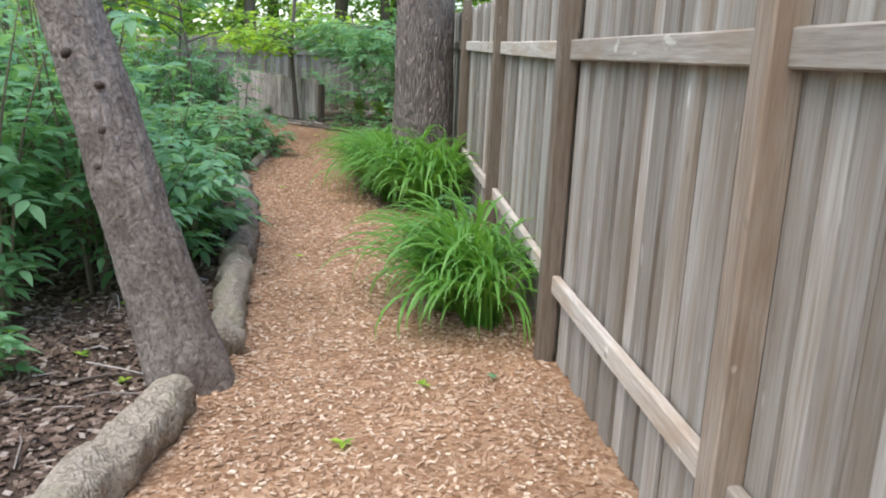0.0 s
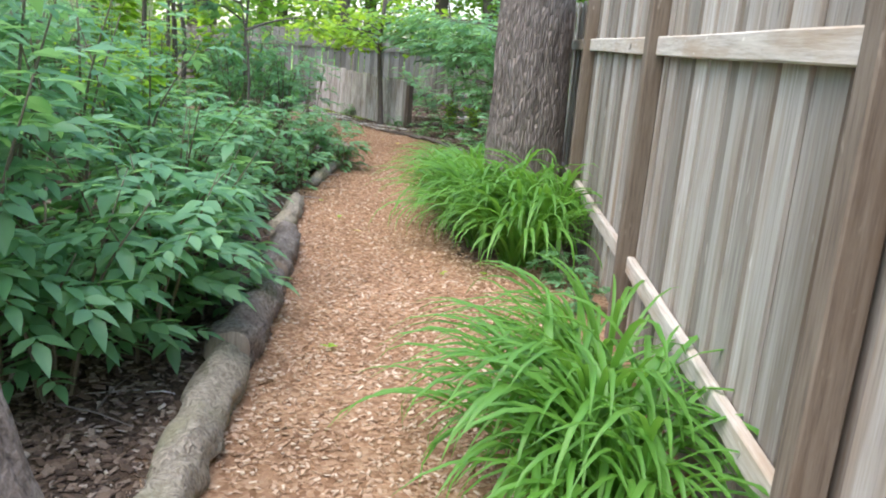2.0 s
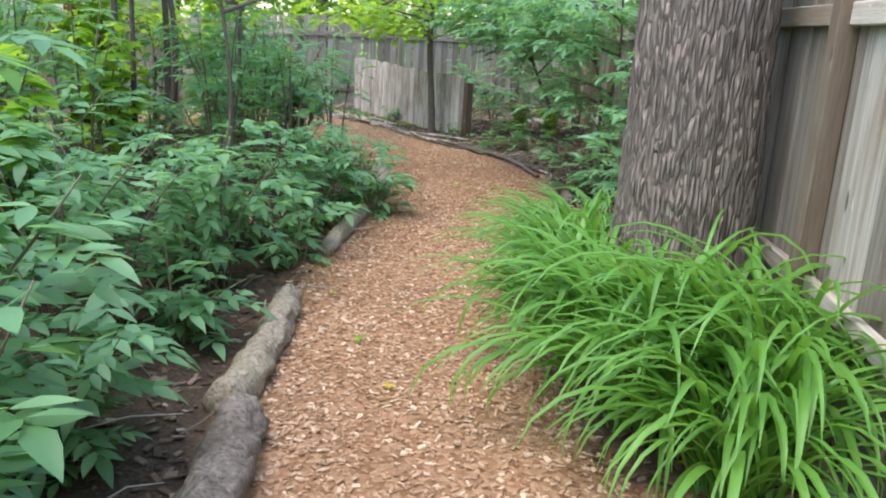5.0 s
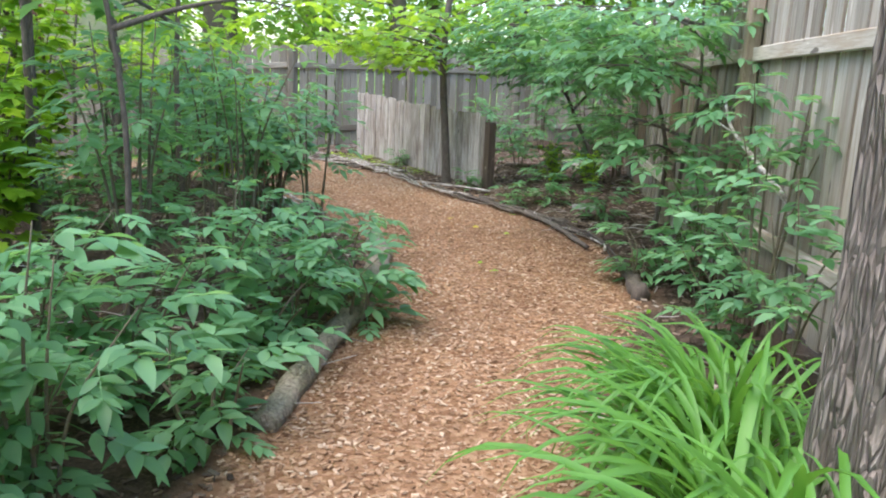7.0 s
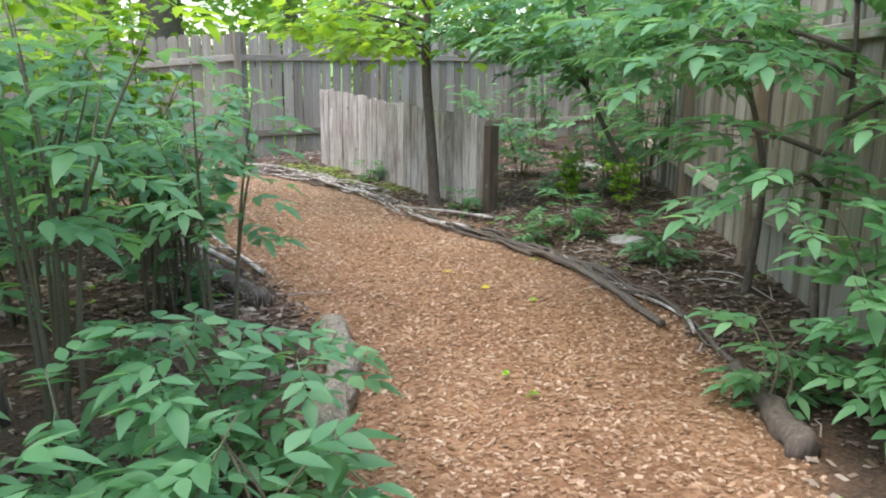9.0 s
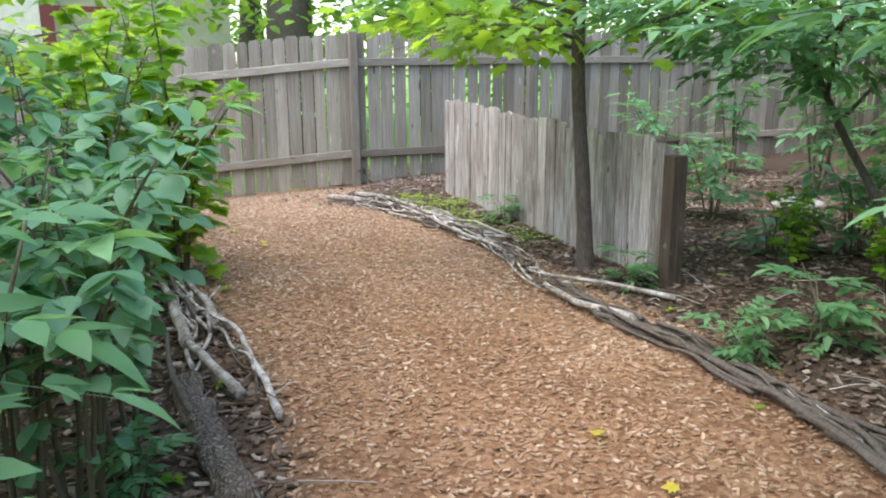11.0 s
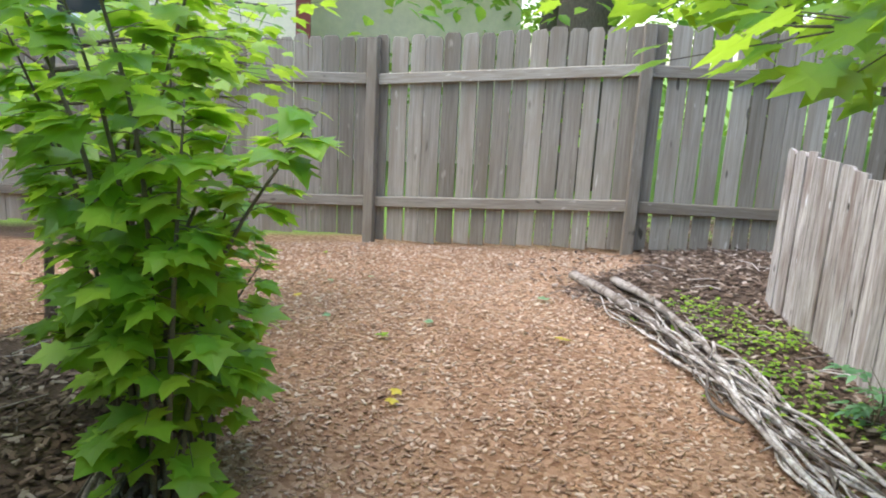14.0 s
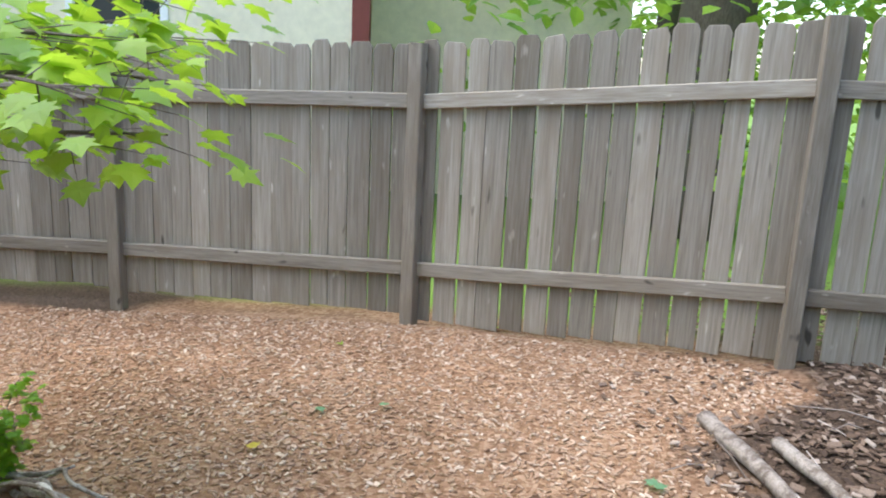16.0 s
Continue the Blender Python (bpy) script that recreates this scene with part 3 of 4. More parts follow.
# ---- trunks ----
def furrowed_trunk(name, x, y, pts, radii, sides, rings, depth, ridges, material, label, flare=0.0, lump=0.0):
    e = hold(name, (x, y, 0), label, "tree")
    line = bend(pts, rings)
    n = len(line)
    v, f = [], []
    for i, p in enumerate(line):
        t = i / (n - 1) * (len(radii) - 1)
        k = min(len(radii) - 2, int(t))
        r0 = radii[k] + (radii[k + 1] - radii[k]) * (t - k)
        for s in range(sides):
            a = 2 * math.pi * s / sides
            c, q = math.cos(a), math.sin(a)
            u = a * ridges / (2 * math.pi)
            w = 0.9 * noise.noise((c * 2.5, q * 2.5, p.z * 2.4))
            rid = 1 - abs(noise.noise((c * ridges / 5, q * ridges / 5, p.z * 3.6 + w))) * 2.4
            low = flare * math.exp(-max(p.z, 0) / 0.22) * (0.6 + 0.4 * math.cos(a * 4 + 1))
            r = r0 * (1 + low) + depth * rid + 0.012 * noise.noise((c * 1.2, q * 1.2, p.z * 1.5)) + lump * noise.noise((c * 2.2, q * 2.2, p.z * 6.0))
            v.append(p + Vector((c * r, q * r, 0)))
    for i in range(n - 1):
        for s in range(sides):
            b = i * sides
            f.append((b + s, b + (s + 1) % sides, b + sides + (s + 1) % sides, b + sides + s))
    child("trunk", mesh_of("trunk", v, f, material), e)
    return e


oak = furrowed_trunk("oak_tree", -0.30, 9.06, [(0, 0, -0.1), (-0.01, 0, 0.6), (-0.02, 0.0, 1.6), (0.0, 0, 3.2), (0.1, 0.1, 6.0)], (0.36, 0.33, 0.31, 0.295, 0.26), 150, 60, 0.016, 44, M_OAK,
                     "large oak trunk with deeply furrowed grey bark", 0.25)
lean_tree = furrowed_trunk("leaning_tree", -1.08, 3.25, [(0.02, 0, -0.08), (-0.09, 0.02, 0.35), (-0.30, 0.06, 1.0), (-0.50, 0.14, 1.62), (-1.2, 0.4, 3.6)], (0.185, 0.155, 0.135, 0.12, 0.10), 90, 40, 0.010, 24, M_TRUNK,
                           "leaning grey-brown tree trunk with dark knot scars", 0.16, 0.014)
for kz, ka, kr in ((0.42, -1.2, 0.022), (0.75, -0.9, 0.018), (0.95, -1.9, 0.016), (1.1, -1.3, 0.02), (1.28, -0.8, 0.016), (0.62, -2.0, 0.018), (1.4, -1.6, 0.018), (0.85, -1.5, 0.014)):
    t = kz
    cx = -0.09 - 0.32 * (t - 0.35)
    rr = 0.165 - 0.03 * t
    v, f = tube([(cx + math.cos(ka) * (rr - 0.02), 0.05 + math.sin(ka) * (rr - 0.02), kz), (cx + math.cos(ka) * (rr + 0.004), 0.05 + math.sin(ka) * (rr + 0.002), kz + 0.005)], [kr * 1.3, kr * 0.5], 9, 0.4, kz * 9)
    child("knot", mesh_of("knot", v, f, M_KNOT), lean_tree, "dark round knot scar")


# ---- logs lining the path ----
def log(points, r0, r1, label, seed, material=M_LOG, name="edging_log", group="logs edging the path", sawn=False):
    """A knobbly, weathered log; a sawn one shows its end grain at the first point."""
    pts = bend([(x, y, ground_z(x, y) + z) for x, y, z in points], 14)
    n = len(pts)
    v, f = tube(pts, [(r0 + (r1 - r0) * i / (n - 1)) * (1 + 0.12 * noise.noise((i * 0.35, seed * 3.1, 0))) for i in range(n)], 24, 0.32, seed)
    rough = min(1.0, r0 / 0.09)
    o = Vector(pts[0])
    lumpy = []
    for q in v:
        q = Vector(q)
        k = 0.020 * noise.noise(q * 8.0 + Vector((seed, 0, 0))) + 0.010 * noise.noise(q * 24.0) - 0.012 * max(0.0, noise.noise(q * 13.0) - 0.15)
        lumpy.append(q - o + Vector((k, k * 0.4, k)) * rough)
    ob = new(name, mesh_of("log", lumpy, f, material))
    ob.location = o
    if sawn:
        d = (pts[1] - pts[0]).normalized()
        ev, ef = tube([-d * 0.016, d * 0.05], [r0 * 0.88, r0 * 0.9], 24, 0.2, seed)
        child("sawn_end", mesh_of("sawn_end", ev, ef, M_POST), ob, "grey-brown sawn end grain")
    return tagged(ob, label, "log", group)


log([(-1.16, 1.7, 0.05), (-1.06, 2.4, 0.06), (-1.04, 2.95, 0.06)], 0.105, 0.095, "pale bark log lying along the mulch path edge", 1.0)
log([(-1.0, 3.55, 0.05), (-1.14, 4.1, 0.06), (-1.33, 4.95, 0.06)], 0.085, 0.10, "pale bark log lying along the mulch path edge", 2.0)
log([(-1.38, 5.08, 0.07), (-1.5, 5.75, 0.07), (-1.6, 6.2, 0.06)], 0.115, 0.095, "grey cut log with a dark sawn end beside the path", 3.0, M_TRUNK, sawn=True)
log([(-1.62, 6.3, 0.07), (-1.78, 6.95, 0.08), (-1.9, 7.35, 0.07)], 0.10, 0.08, "grey cut log with a dark sawn end beside the path", 4.0, M_TRUNK, sawn=True)
log([(-2.02, 7.45, 0.03), (-2.12, 8.1, 0.04), (-2.28, 8.7, 0.03)], 0.085, 0.07, "half-buried pale log along the path edge", 5.0)
log([(-2.42, 9.6, 0.02), (-2.52, 10.5, 0.04), (-2.58, 11.3, 0.02)], 0.055, 0.065, "smooth grey log half hidden under leaves", 6.0)
log([(-2.62, 11.5, 0.04), (-2.8, 12.3, 0.05), (-3.05, 12.9, 0.04)], 0.08, 0.07, "smooth grey log half hidden under leaves", 7.0)
log([(-3.55, 13.2, 0.02), (-3.9, 13.5, 0.03), (-4.3, 13.85, 0.02)], 0.06, 0.055, "split grey log at the edge of the mulch", 8.0, M_OAK)
log([(-0.98, 12.0, 0.03), (-1.04, 12.35, 0.04), (-1.1, 12.75, 0.04)], 0.055, 0.04, "dark short log at the path edge", 9.0, M_SAPLING)
log([(-1.38, 13.3, 0.04), (-1.8, 14.2, 0.05), (-2.3, 14.9, 0.05), (-2.8, 15.4, 0.04)], 0.02, 0.015, "long dark branch edging the mulch path", 10.0, M_SAPLING)
log([(0.1, 7.1, 0.05), (0.02, 7.9, 0.12), (-0.12, 8.4, 0.1)], 0.03, 0.025, "bare grey branch among the daylilies", 11.0)


def stick(points, r, label, group, seed, light=True):
    pts = bend([(x, y, ground_z(x, y) + z) for x, y, z in points], 6)
    n = len(pts)
    for i, p in enumerate(pts):
        p.x += 0.012 * noise.noise((p.x * 5, p.y * 5, seed * 1.7))
        p.y += 0.012 * noise.noise((p.x * 5, p.y * 5, seed * 1.7 + 9))
    v, f = tube(pts, [r * (1.15 - 0.6 * i / (n - 1)) for i in range(n)], 7, 0.25, seed)
    rr = random.Random(seed)
    for k in range(rr.choice((0, 1, 1, 2))):
        i = rr.randrange(2, n - 2)
        p = pts[i]
        d = (pts[i + 1] - pts[i]).normalized()
        q = p + d * rr.uniform(0.06, 0.2) + Vector((rr.uniform(-0.1, 0.1), rr.uniform(-0.1, 0.1), rr.uniform(0, 0.05)))
        tube([p, q], [r * 0.5, r * 0.3], 5, verts=v, faces=f)
    o = Vector(pts[0])
    ob = new("stick", mesh_of("stick", [Vector(q) - o for q in v], f, M_STICK if light else M_SAPLING))
    ob.location = o
    return tagged(ob, label, "stick", group)


RIGHT_EDGE = [(-1.12, 12.6), (-1.35, 13.6), (-1.75, 14.3), (-2.3, 14.95), (-2.9, 15.5), (-3.35, 15.95), (-3.9, 16.8), (-4.75, 17.5), (-5.5, 18.0), (-6.5, 18.67)]


def along(edge, s, off):
    """A place at s metres along an edge line, off metres to its right."""
    for (ax, ay), (bx, by) in zip(edge, edge[1:]):
        L = math.hypot(bx - ax, by - ay)
        if s <= L or (bx, by) == edge[-1]:
            k = s / L
            dx, dy = (bx - ax) / L, (by - ay) / L
            return ax + (bx - ax) * k + dy * off, ay + (by - ay) * k - dx * off
        s -= L


def bundle(edge, start, end, count, spread, r0, r1, label, group, seed, lift=0.10, pale=0.7):
    r = random.Random(seed)
    for i in range(count):
        a = r.uniform(start, end - 0.8)
        L = r.uniform(0.8, 2.2)
        b = min(end, a + L)
        o1, o2 = r.uniform(-spread, spread), r.uniform(-spread, spread)
        pts = []
        for k in range(8):
            t = k / 7
            x, y = along(edge, a + (b - a) * t, o1 + (o2 - o1) * t + 0.035 * r.uniform(-1, 1))
            pts.append((x, y, 0.02 + lift * r.random() * (1 - abs(o1) / (spread + 0.01) * 0.5)))
        if r.random() < 0.5:
            pts.reverse()
        stick(pts, r.uniform(r0, r1), label, group, seed * 100 + i, r.random() < pale)


bundle(RIGHT_EDGE, 0.0, 4.2, 26, 0.11, 0.004, 0.013, "dark grey fallen branch in a line edging the mulch", "branches edging the path", 21, 0.06, 0.08)
bundle(RIGHT_EDGE, 3.9, 7.5, 42, 0.17, 0.004, 0.0105, "bleached grey stick in a long pile edging the mulch", "stick pile", 22, 0.09)
stick([(-6.5, 18.68, 0.02), (-5.9, 18.27, 0.04), (-5.3, 17.87, 0.04), (-4.75, 17.42, 0.04)], 0.032, "thick bleached branch at the end of the stick pile", "stick pile", 5)
stick([(-4.9, 17.6, 0.05), (-4.3, 17.0, 0.05), (-3.85, 16.6, 0.06), (-3.45, 15.9, 0.05)], 0.014, "long bleached crooked branch in the stick pile", "stick pile", 6)
stick([(-2.6, 15.85, 0.03), (-3.0, 15.98, 0.06), (-3.4, 16.0, 0.07), (-3.6, 16.25, 0.05)], 0.013, "pale stick lying by the sapling trunk", "stick pile", 7)
stick([(-2.72, 15.42, 0.04), (-3.05, 15.55, 0.05), (-3.35, 15.85, 0.05)], 0.024, "thick grey crooked branch at the mulch edge", "stick pile", 8)
stick([(-6.12, 18.6, 0.03), (-5.64, 18.26, 0.06), (-5.1, 17.85, 0.07), (-4.6, 17.45, 0.05)], 0.024, "thick bleached branch at the end of the stick pile", "stick pile", 9)
LEFT_EDGE = [(-3.72, 13.62), (-4.2, 13.98), (-4.6, 14.36), (-5.05, 14.72), (-5.6, 15.12), (-5.95, 15.4)]
bundle(LEFT_EDGE, 0.1, 2.7, 14, 0.14, 0.006, 0.014, "grey weathered stick in a bundle beside the mulch", "left stick bundle", 23, 0.10)
for pts, rad, tone in (([(-4.55, 14.16, 0.07), (-4.95, 14.52, 0.09), (-5.4, 14.95, 0.08)], 0.028, True), ([(-4.68, 14.5, 0.05), (-4.95, 14.78, 0.07), (-5.35, 15.08, 0.06)], 0.026, True),
                       ([(-3.8, 13.78, 0.03), (-4.15, 14.12, 0.06), (-4.5, 14.42, 0.10), (-4.9, 14.66, 0.08)], 0.015, True), ([(-4.02, 13.84, 0.05), (-4.3, 13.98, 0.09), (-4.65, 14.25, 0.08), (-5.0, 14.62, 0.07)], 0.021, True),
                       ([(-4.05, 13.6, 0.05), (-4.35, 13.82, 0.08), (-4.8, 14.3, 0.06)], 0.014, False)):
    stick(pts, rad, "thick weathered grey branch lying in the bundle beside the mulch", "left stick bundle", int(rad * 9000), tone)


bundle([(-7.9, 15.7), (-7.55, 16.15), (-7.1, 16.3)], 0.0, 1.0, 7, 0.14, 0.008, 0.02, "pale broken stick in a small heap at the mulch edge", "small stick heap", 25, 0.12)


# ---- daylilies ----
def blade_mesh(seed):
    """One arching strap leaf that bends along +x, about 1 long."""
    r = random.Random(seed)
    v, f, p, n = [], [], Vector((0, 0, 0)), 10
    w, el, drop = r.uniform(0.021, 0.035), r.uniform(0.85, 1.45), r.uniform(1.8, 3.1)
    sway = r.uniform(-0.25, 0.25)
    for k in range(n + 1):
        t = k / n
        ww = w * (0.7 + 0.55 * t) * (1 if t < 0.6 else max(0.03, 1 - ((t - 0.6) / 0.4) ** 1.7))
        side = Vector((-math.sin(sway * t), math.cos(sway * t), 0.3 * sway))
        v.extend((p + side * ww / 2 + Vector((0, 0, ww * 0.22)), p.copy(), p - side * ww / 2 + Vector((0, 0, ww * 0.22))))
        e = el - drop * t * t
        p = p + Vector((math.cos(e) * math.cos(sway * t), math.cos(e) * math.sin(sway * t), math.sin(e))) / n
        p.z = max(p.z, 0.015)
    for k in range(n):
        q = 3 * k
        f.extend(((q, q + 1, q + 4, q + 3), (q + 1, q + 2, q + 5, q + 4)))
    return mesh_of("blade", v, f, M_BLADE)


BLADES = [blade_mesh(200 + i) for i in range(36)]


def daylily(seed, blades, length, lean_deg):
    r = random.Random(seed)
    e = hold("daylily", (0, 0, 0), "clump of arching bright green daylily blades", "plant", "daylilies by the fence")
    for i in range(blades):
        a = lean_deg + r.gauss(0, 75)
        L = length * r.uniform(0.6, 1.12)
        ob = child("blade", r.choice(BLADES), e)
        ob.matrix_basis = pose(r.gauss(0, 0.055), r.gauss(0, 0.055), -0.01, 0, r.uniform(-6, 6), a) @ Matrix.Diagonal((L, L * r.uniform(0.75, 1.15), L * r.uniform(0.9, 1.1), 1))
    return e


LILY = [daylily(s, 140, 0.95, 205) for s in (1, 2, 3)]
spread_copies(LILY, [(0, 0.25, 4.2, 0, 0.85), (1, 0.22, 4.65, 20, 1.0), (2, 0.18, 5.1, -15, 0.9), (0, 0.05, 4.45, 30, 0.85),
                     (1, -0.22, 7.4, 0, 0.95), (2, -0.05, 7.75, 15, 1.1), (0, -0.5, 7.85, -20, 1.05), (2, -0.72, 8.35, 0, 1.0), (1, -0.30, 8.2, 40, 1.1),
                     (0, -0.80, 8.9, 10, 0.92), (2, -0.86, 9.4, -10, 0.85), (1, -0.75, 9.6, 20, 0.9), (0, 0.0, 8.15, 25, 0.9), (2, -0.78, 9.8, -30, 0.75)])

# ---- understorey shrubs ----
ASH = [shrub(11, 1.35, 0.55, 5, 13, "compound", 0.27, M_LEAF, "leafy green understorey shrub with paired leaflets", group="understorey shrubs"),
       shrub(12, 1.7, 0.6, 5, 15, "compound", 0.25, M_LEAF, "tall leafy green sapling shrub with paired leaflets", group="understorey shrubs"),
       shrub(13, 0.9, 0.5, 6, 10, "compound", 0.25, M_LEAF, "low leafy shrub with blue-green paired leaflets", group="understorey shrubs"),
       shrub(14, 2.5, 0.75, 5, 20, "compound", 0.26, M_LEAF, "high airy sapling thicket with feathery green leaves", group="understorey shrubs"),
       shrub(15, 0.45, 0.35, 5, 6, "compound", 0.2, M_LEAF, "small green seedling plant on the leaf litter", group="seedlings"),
       shrub(16, 1.9, 0.5, 5, 9, "compound", 0.26, M_LEAF, "thin-stemmed sapling shrub with bare lower stems", group="understorey shrubs", bare=0.48),
       shrub(17, 1.3, 0.55, 5, 8, "compound", 0.28, M_LEAF, "open shrub with bare stems and spreading leaves on top", group="understorey shrubs", bare=0.45)]
places = []
r5 = random.Random(5)
# thicket on the open side of the path: tall and close at first, then low plants with thin bare stems behind them
for i in range(700):
    y = r5.uniform(3.6, 13.2)
    edge = -1.55 - 0.17 * max(0, y - 4) + (0.35 if y < 4.4 else 0)
    x = edge - 0.25 - abs(r5.gauss(0, 2.6))
    near = edge - x
    if x < -9 or (y < 4.6 and x > -1.9):
        continue
    room = 0.42 if y < 6.6 or near > 3.4 else (0.55 if near < 0.9 else 0.72)
    if any(math.hypot(x - q[1], y - q[2]) < room for q in places) or len(places) > 92:
        continue
    if y < 6.6:
        if near < 0.5:
            k, s = r5.choice((2, 2, 4, 2)), r5.uniform(0.75, 1.0)
        else:
            k, s = r5.choice((0, 1, 5, 1)), r5.uniform(0.8, 1.05)
    elif near < 0.9:
        k, s = r5.choice((2, 4, 4, 6)), r5.uniform(0.55, 0.75)
    elif near < 3.4:
        k, s = r5.choice((5, 6, 4, 5, 2)), r5.uniform(0.65, 0.9)
    else:
        k, s = r5.choice((5, 1, 3)), r5.uniform(0.8, 1.05)
    if y > 11.2 and near < 2.2 and k != 4:
        continue
    places.append((k, x, y, r5.uniform(0, 360), s))
# low plants hanging over the edging logs
places += [(2, -1.85, 4.55, 20, 0.95), (2, -1.72, 5.0, 70, 0.95), (2, -2.0, 5.35, 140, 1.05), (2, -1.95, 5.85, 10, 1.0), (0, -2.25, 6.25, 250, 0.85), (2, -2.3, 6.9, 90, 0.75), (4, -1.75, 5.6, 0, 1.2), (0, -2.5, 4.4, 300, 0.9),
           (6, -2.75, 7.5, 30, 0.75), (4, -2.5, 8.0, 0, 1.0), (2, -2.75, 8.7, 200, 0.7), (4, -2.55, 9.4, 120, 1.2), (4, -2.75, 10.2, 310, 1.2), (2, -2.75, 10.6, 45, 0.72), (2, -2.75, 11.3, 160, 0.75), (4, -2.5, 10.9, 60, 1.2),
           (2, -2.3, 3.6, 40, 0.6), (4, -1.9, 3.0, 60, 0.8),
           (0, -2.85, 8.05, 15, 0.68), (0, -3.1, 7.2, 110, 0.72), (6, -2.7, 8.75, 250, 0.72), (0, -3.6, 8.4, 60, 0.85), (5, -3.9, 9.3, 10, 0.8), (0, -3.2, 9.3, 190, 0.65),
           (5, -3.3, 11.2, 80, 0.8), (5, -3.6, 10.6, 20, 0.85), (5, -3.95, 12.0, 140, 0.85), (5, -3.2, 12.0, 220, 0.7)]
# between the oak and the back, on the fence side
places += [(6, -0.45, 10.5, 10, 0.75), (2, -0.62, 10.9, 80, 0.6), (5, -0.42, 11.4, 150, 0.75), (2, -0.6, 12.1, 200, 0.75), (6, -0.6, 12.5, 300, 0.85), (4, -1.0, 12.4, 30, 1.0), (4, 0.12, 6.95, 30, 0.6), (4, 0.2, 6.5, 90, 0.55), (4, 0.02, 7.15, 140, 0.5),
           (4, -1.9, 15.4, 10, 0.9), (4, -2.2, 15.1, 100, 0.7), (4, -1.3, 14.6, 200, 0.9), (4, -2.9, 16.1, 20, 0.6), (4, -4.2, 17.6, 60, 0.6),
           (2, -1.6, 17.4, 0, 0.9), (4, -2.1, 17.2, 50, 1.1), (1, -1.2, 18.2, 70, 0.9), (2, -2.6, 18.4, 170, 0.8), (1, -1.7, 20.2, 20, 1.0), (1, -2.6, 21.6, 120, 0.9), (0, -3.4, 20.6, 10, 0.8)]
spread_copies(ASH, places)

BROAD = [shrub(31, 1.45, 0.7, 7, 14, "broad", 0.125, M_BROAD, "shrub with broad dull green oval leaves", group="broad-leaved shrubs", bare=0.45),
         shrub(32, 1.75, 0.6, 6, 15, "broad", 0.12, M_BROAD, "upright shrub with broad oval leaves beside the path", group="broad-leaved shrubs", bare=0.2)]
spread_copies(BROAD, [(0, -3.95, 13.0, 0, 0.82), (0, -5.3, 14.35, 40, 0.9), (0, -4.55, 13.65, 130, 0.9), (0, -4.05, 13.25, 200, 0.85), (0, -5.2, 13.4, 20, 0.95), (1, -5.6, 14.3, 90, 0.9), (1, -4.05, 12.9, 10, 0.75), (1, -6.6, 14.5, 10, 1.0), (1, -4.6, 12.6, 250, 0.95)])
MAPLES = [shrub(41, 2.1, 0.8, 7, 30, "maple", 0.145, M_MAPLE, "young maple with bright yellow-green lobed leaves", "maple_sapling", "young maples", 0.12),
          shrub(42, 1.5, 0.6, 6, 24, "maple", 0.12, M_MAPLE, "low young maple with bright lobed leaves", "maple_sapling", "young maples")]
spread_copies(MAPLES, [(0, -5.55, 15.25, 0, 0.8), (0, -6.25, 15.45, 160, 0.85), (1, -5.75, 15.5, 60, 0.7), (0, -7.4, 14.6, 100, 1.0), (0, -8.6, 14.2, 40, 1.0), (0, -6.8, 13.4, 70, 1.05), (1, -7.6, 16.15, 30, 0.28), (1, -2.0, 16.9, 0, 0.38), (1, -1.5, 16.4, 80, 0.36), (0, -9.8, 13.2, 60, 1.05), (0, -8.4, 12.2, 10, 1.1),
                       (1, -5.0, 11.2, 40, 1.0), (1, -3.6, 8.2, 90, 0.9), (0, -7.4, 10.6, 70, 1.1), (0, -10.5, 11.2, 0, 1.2)])


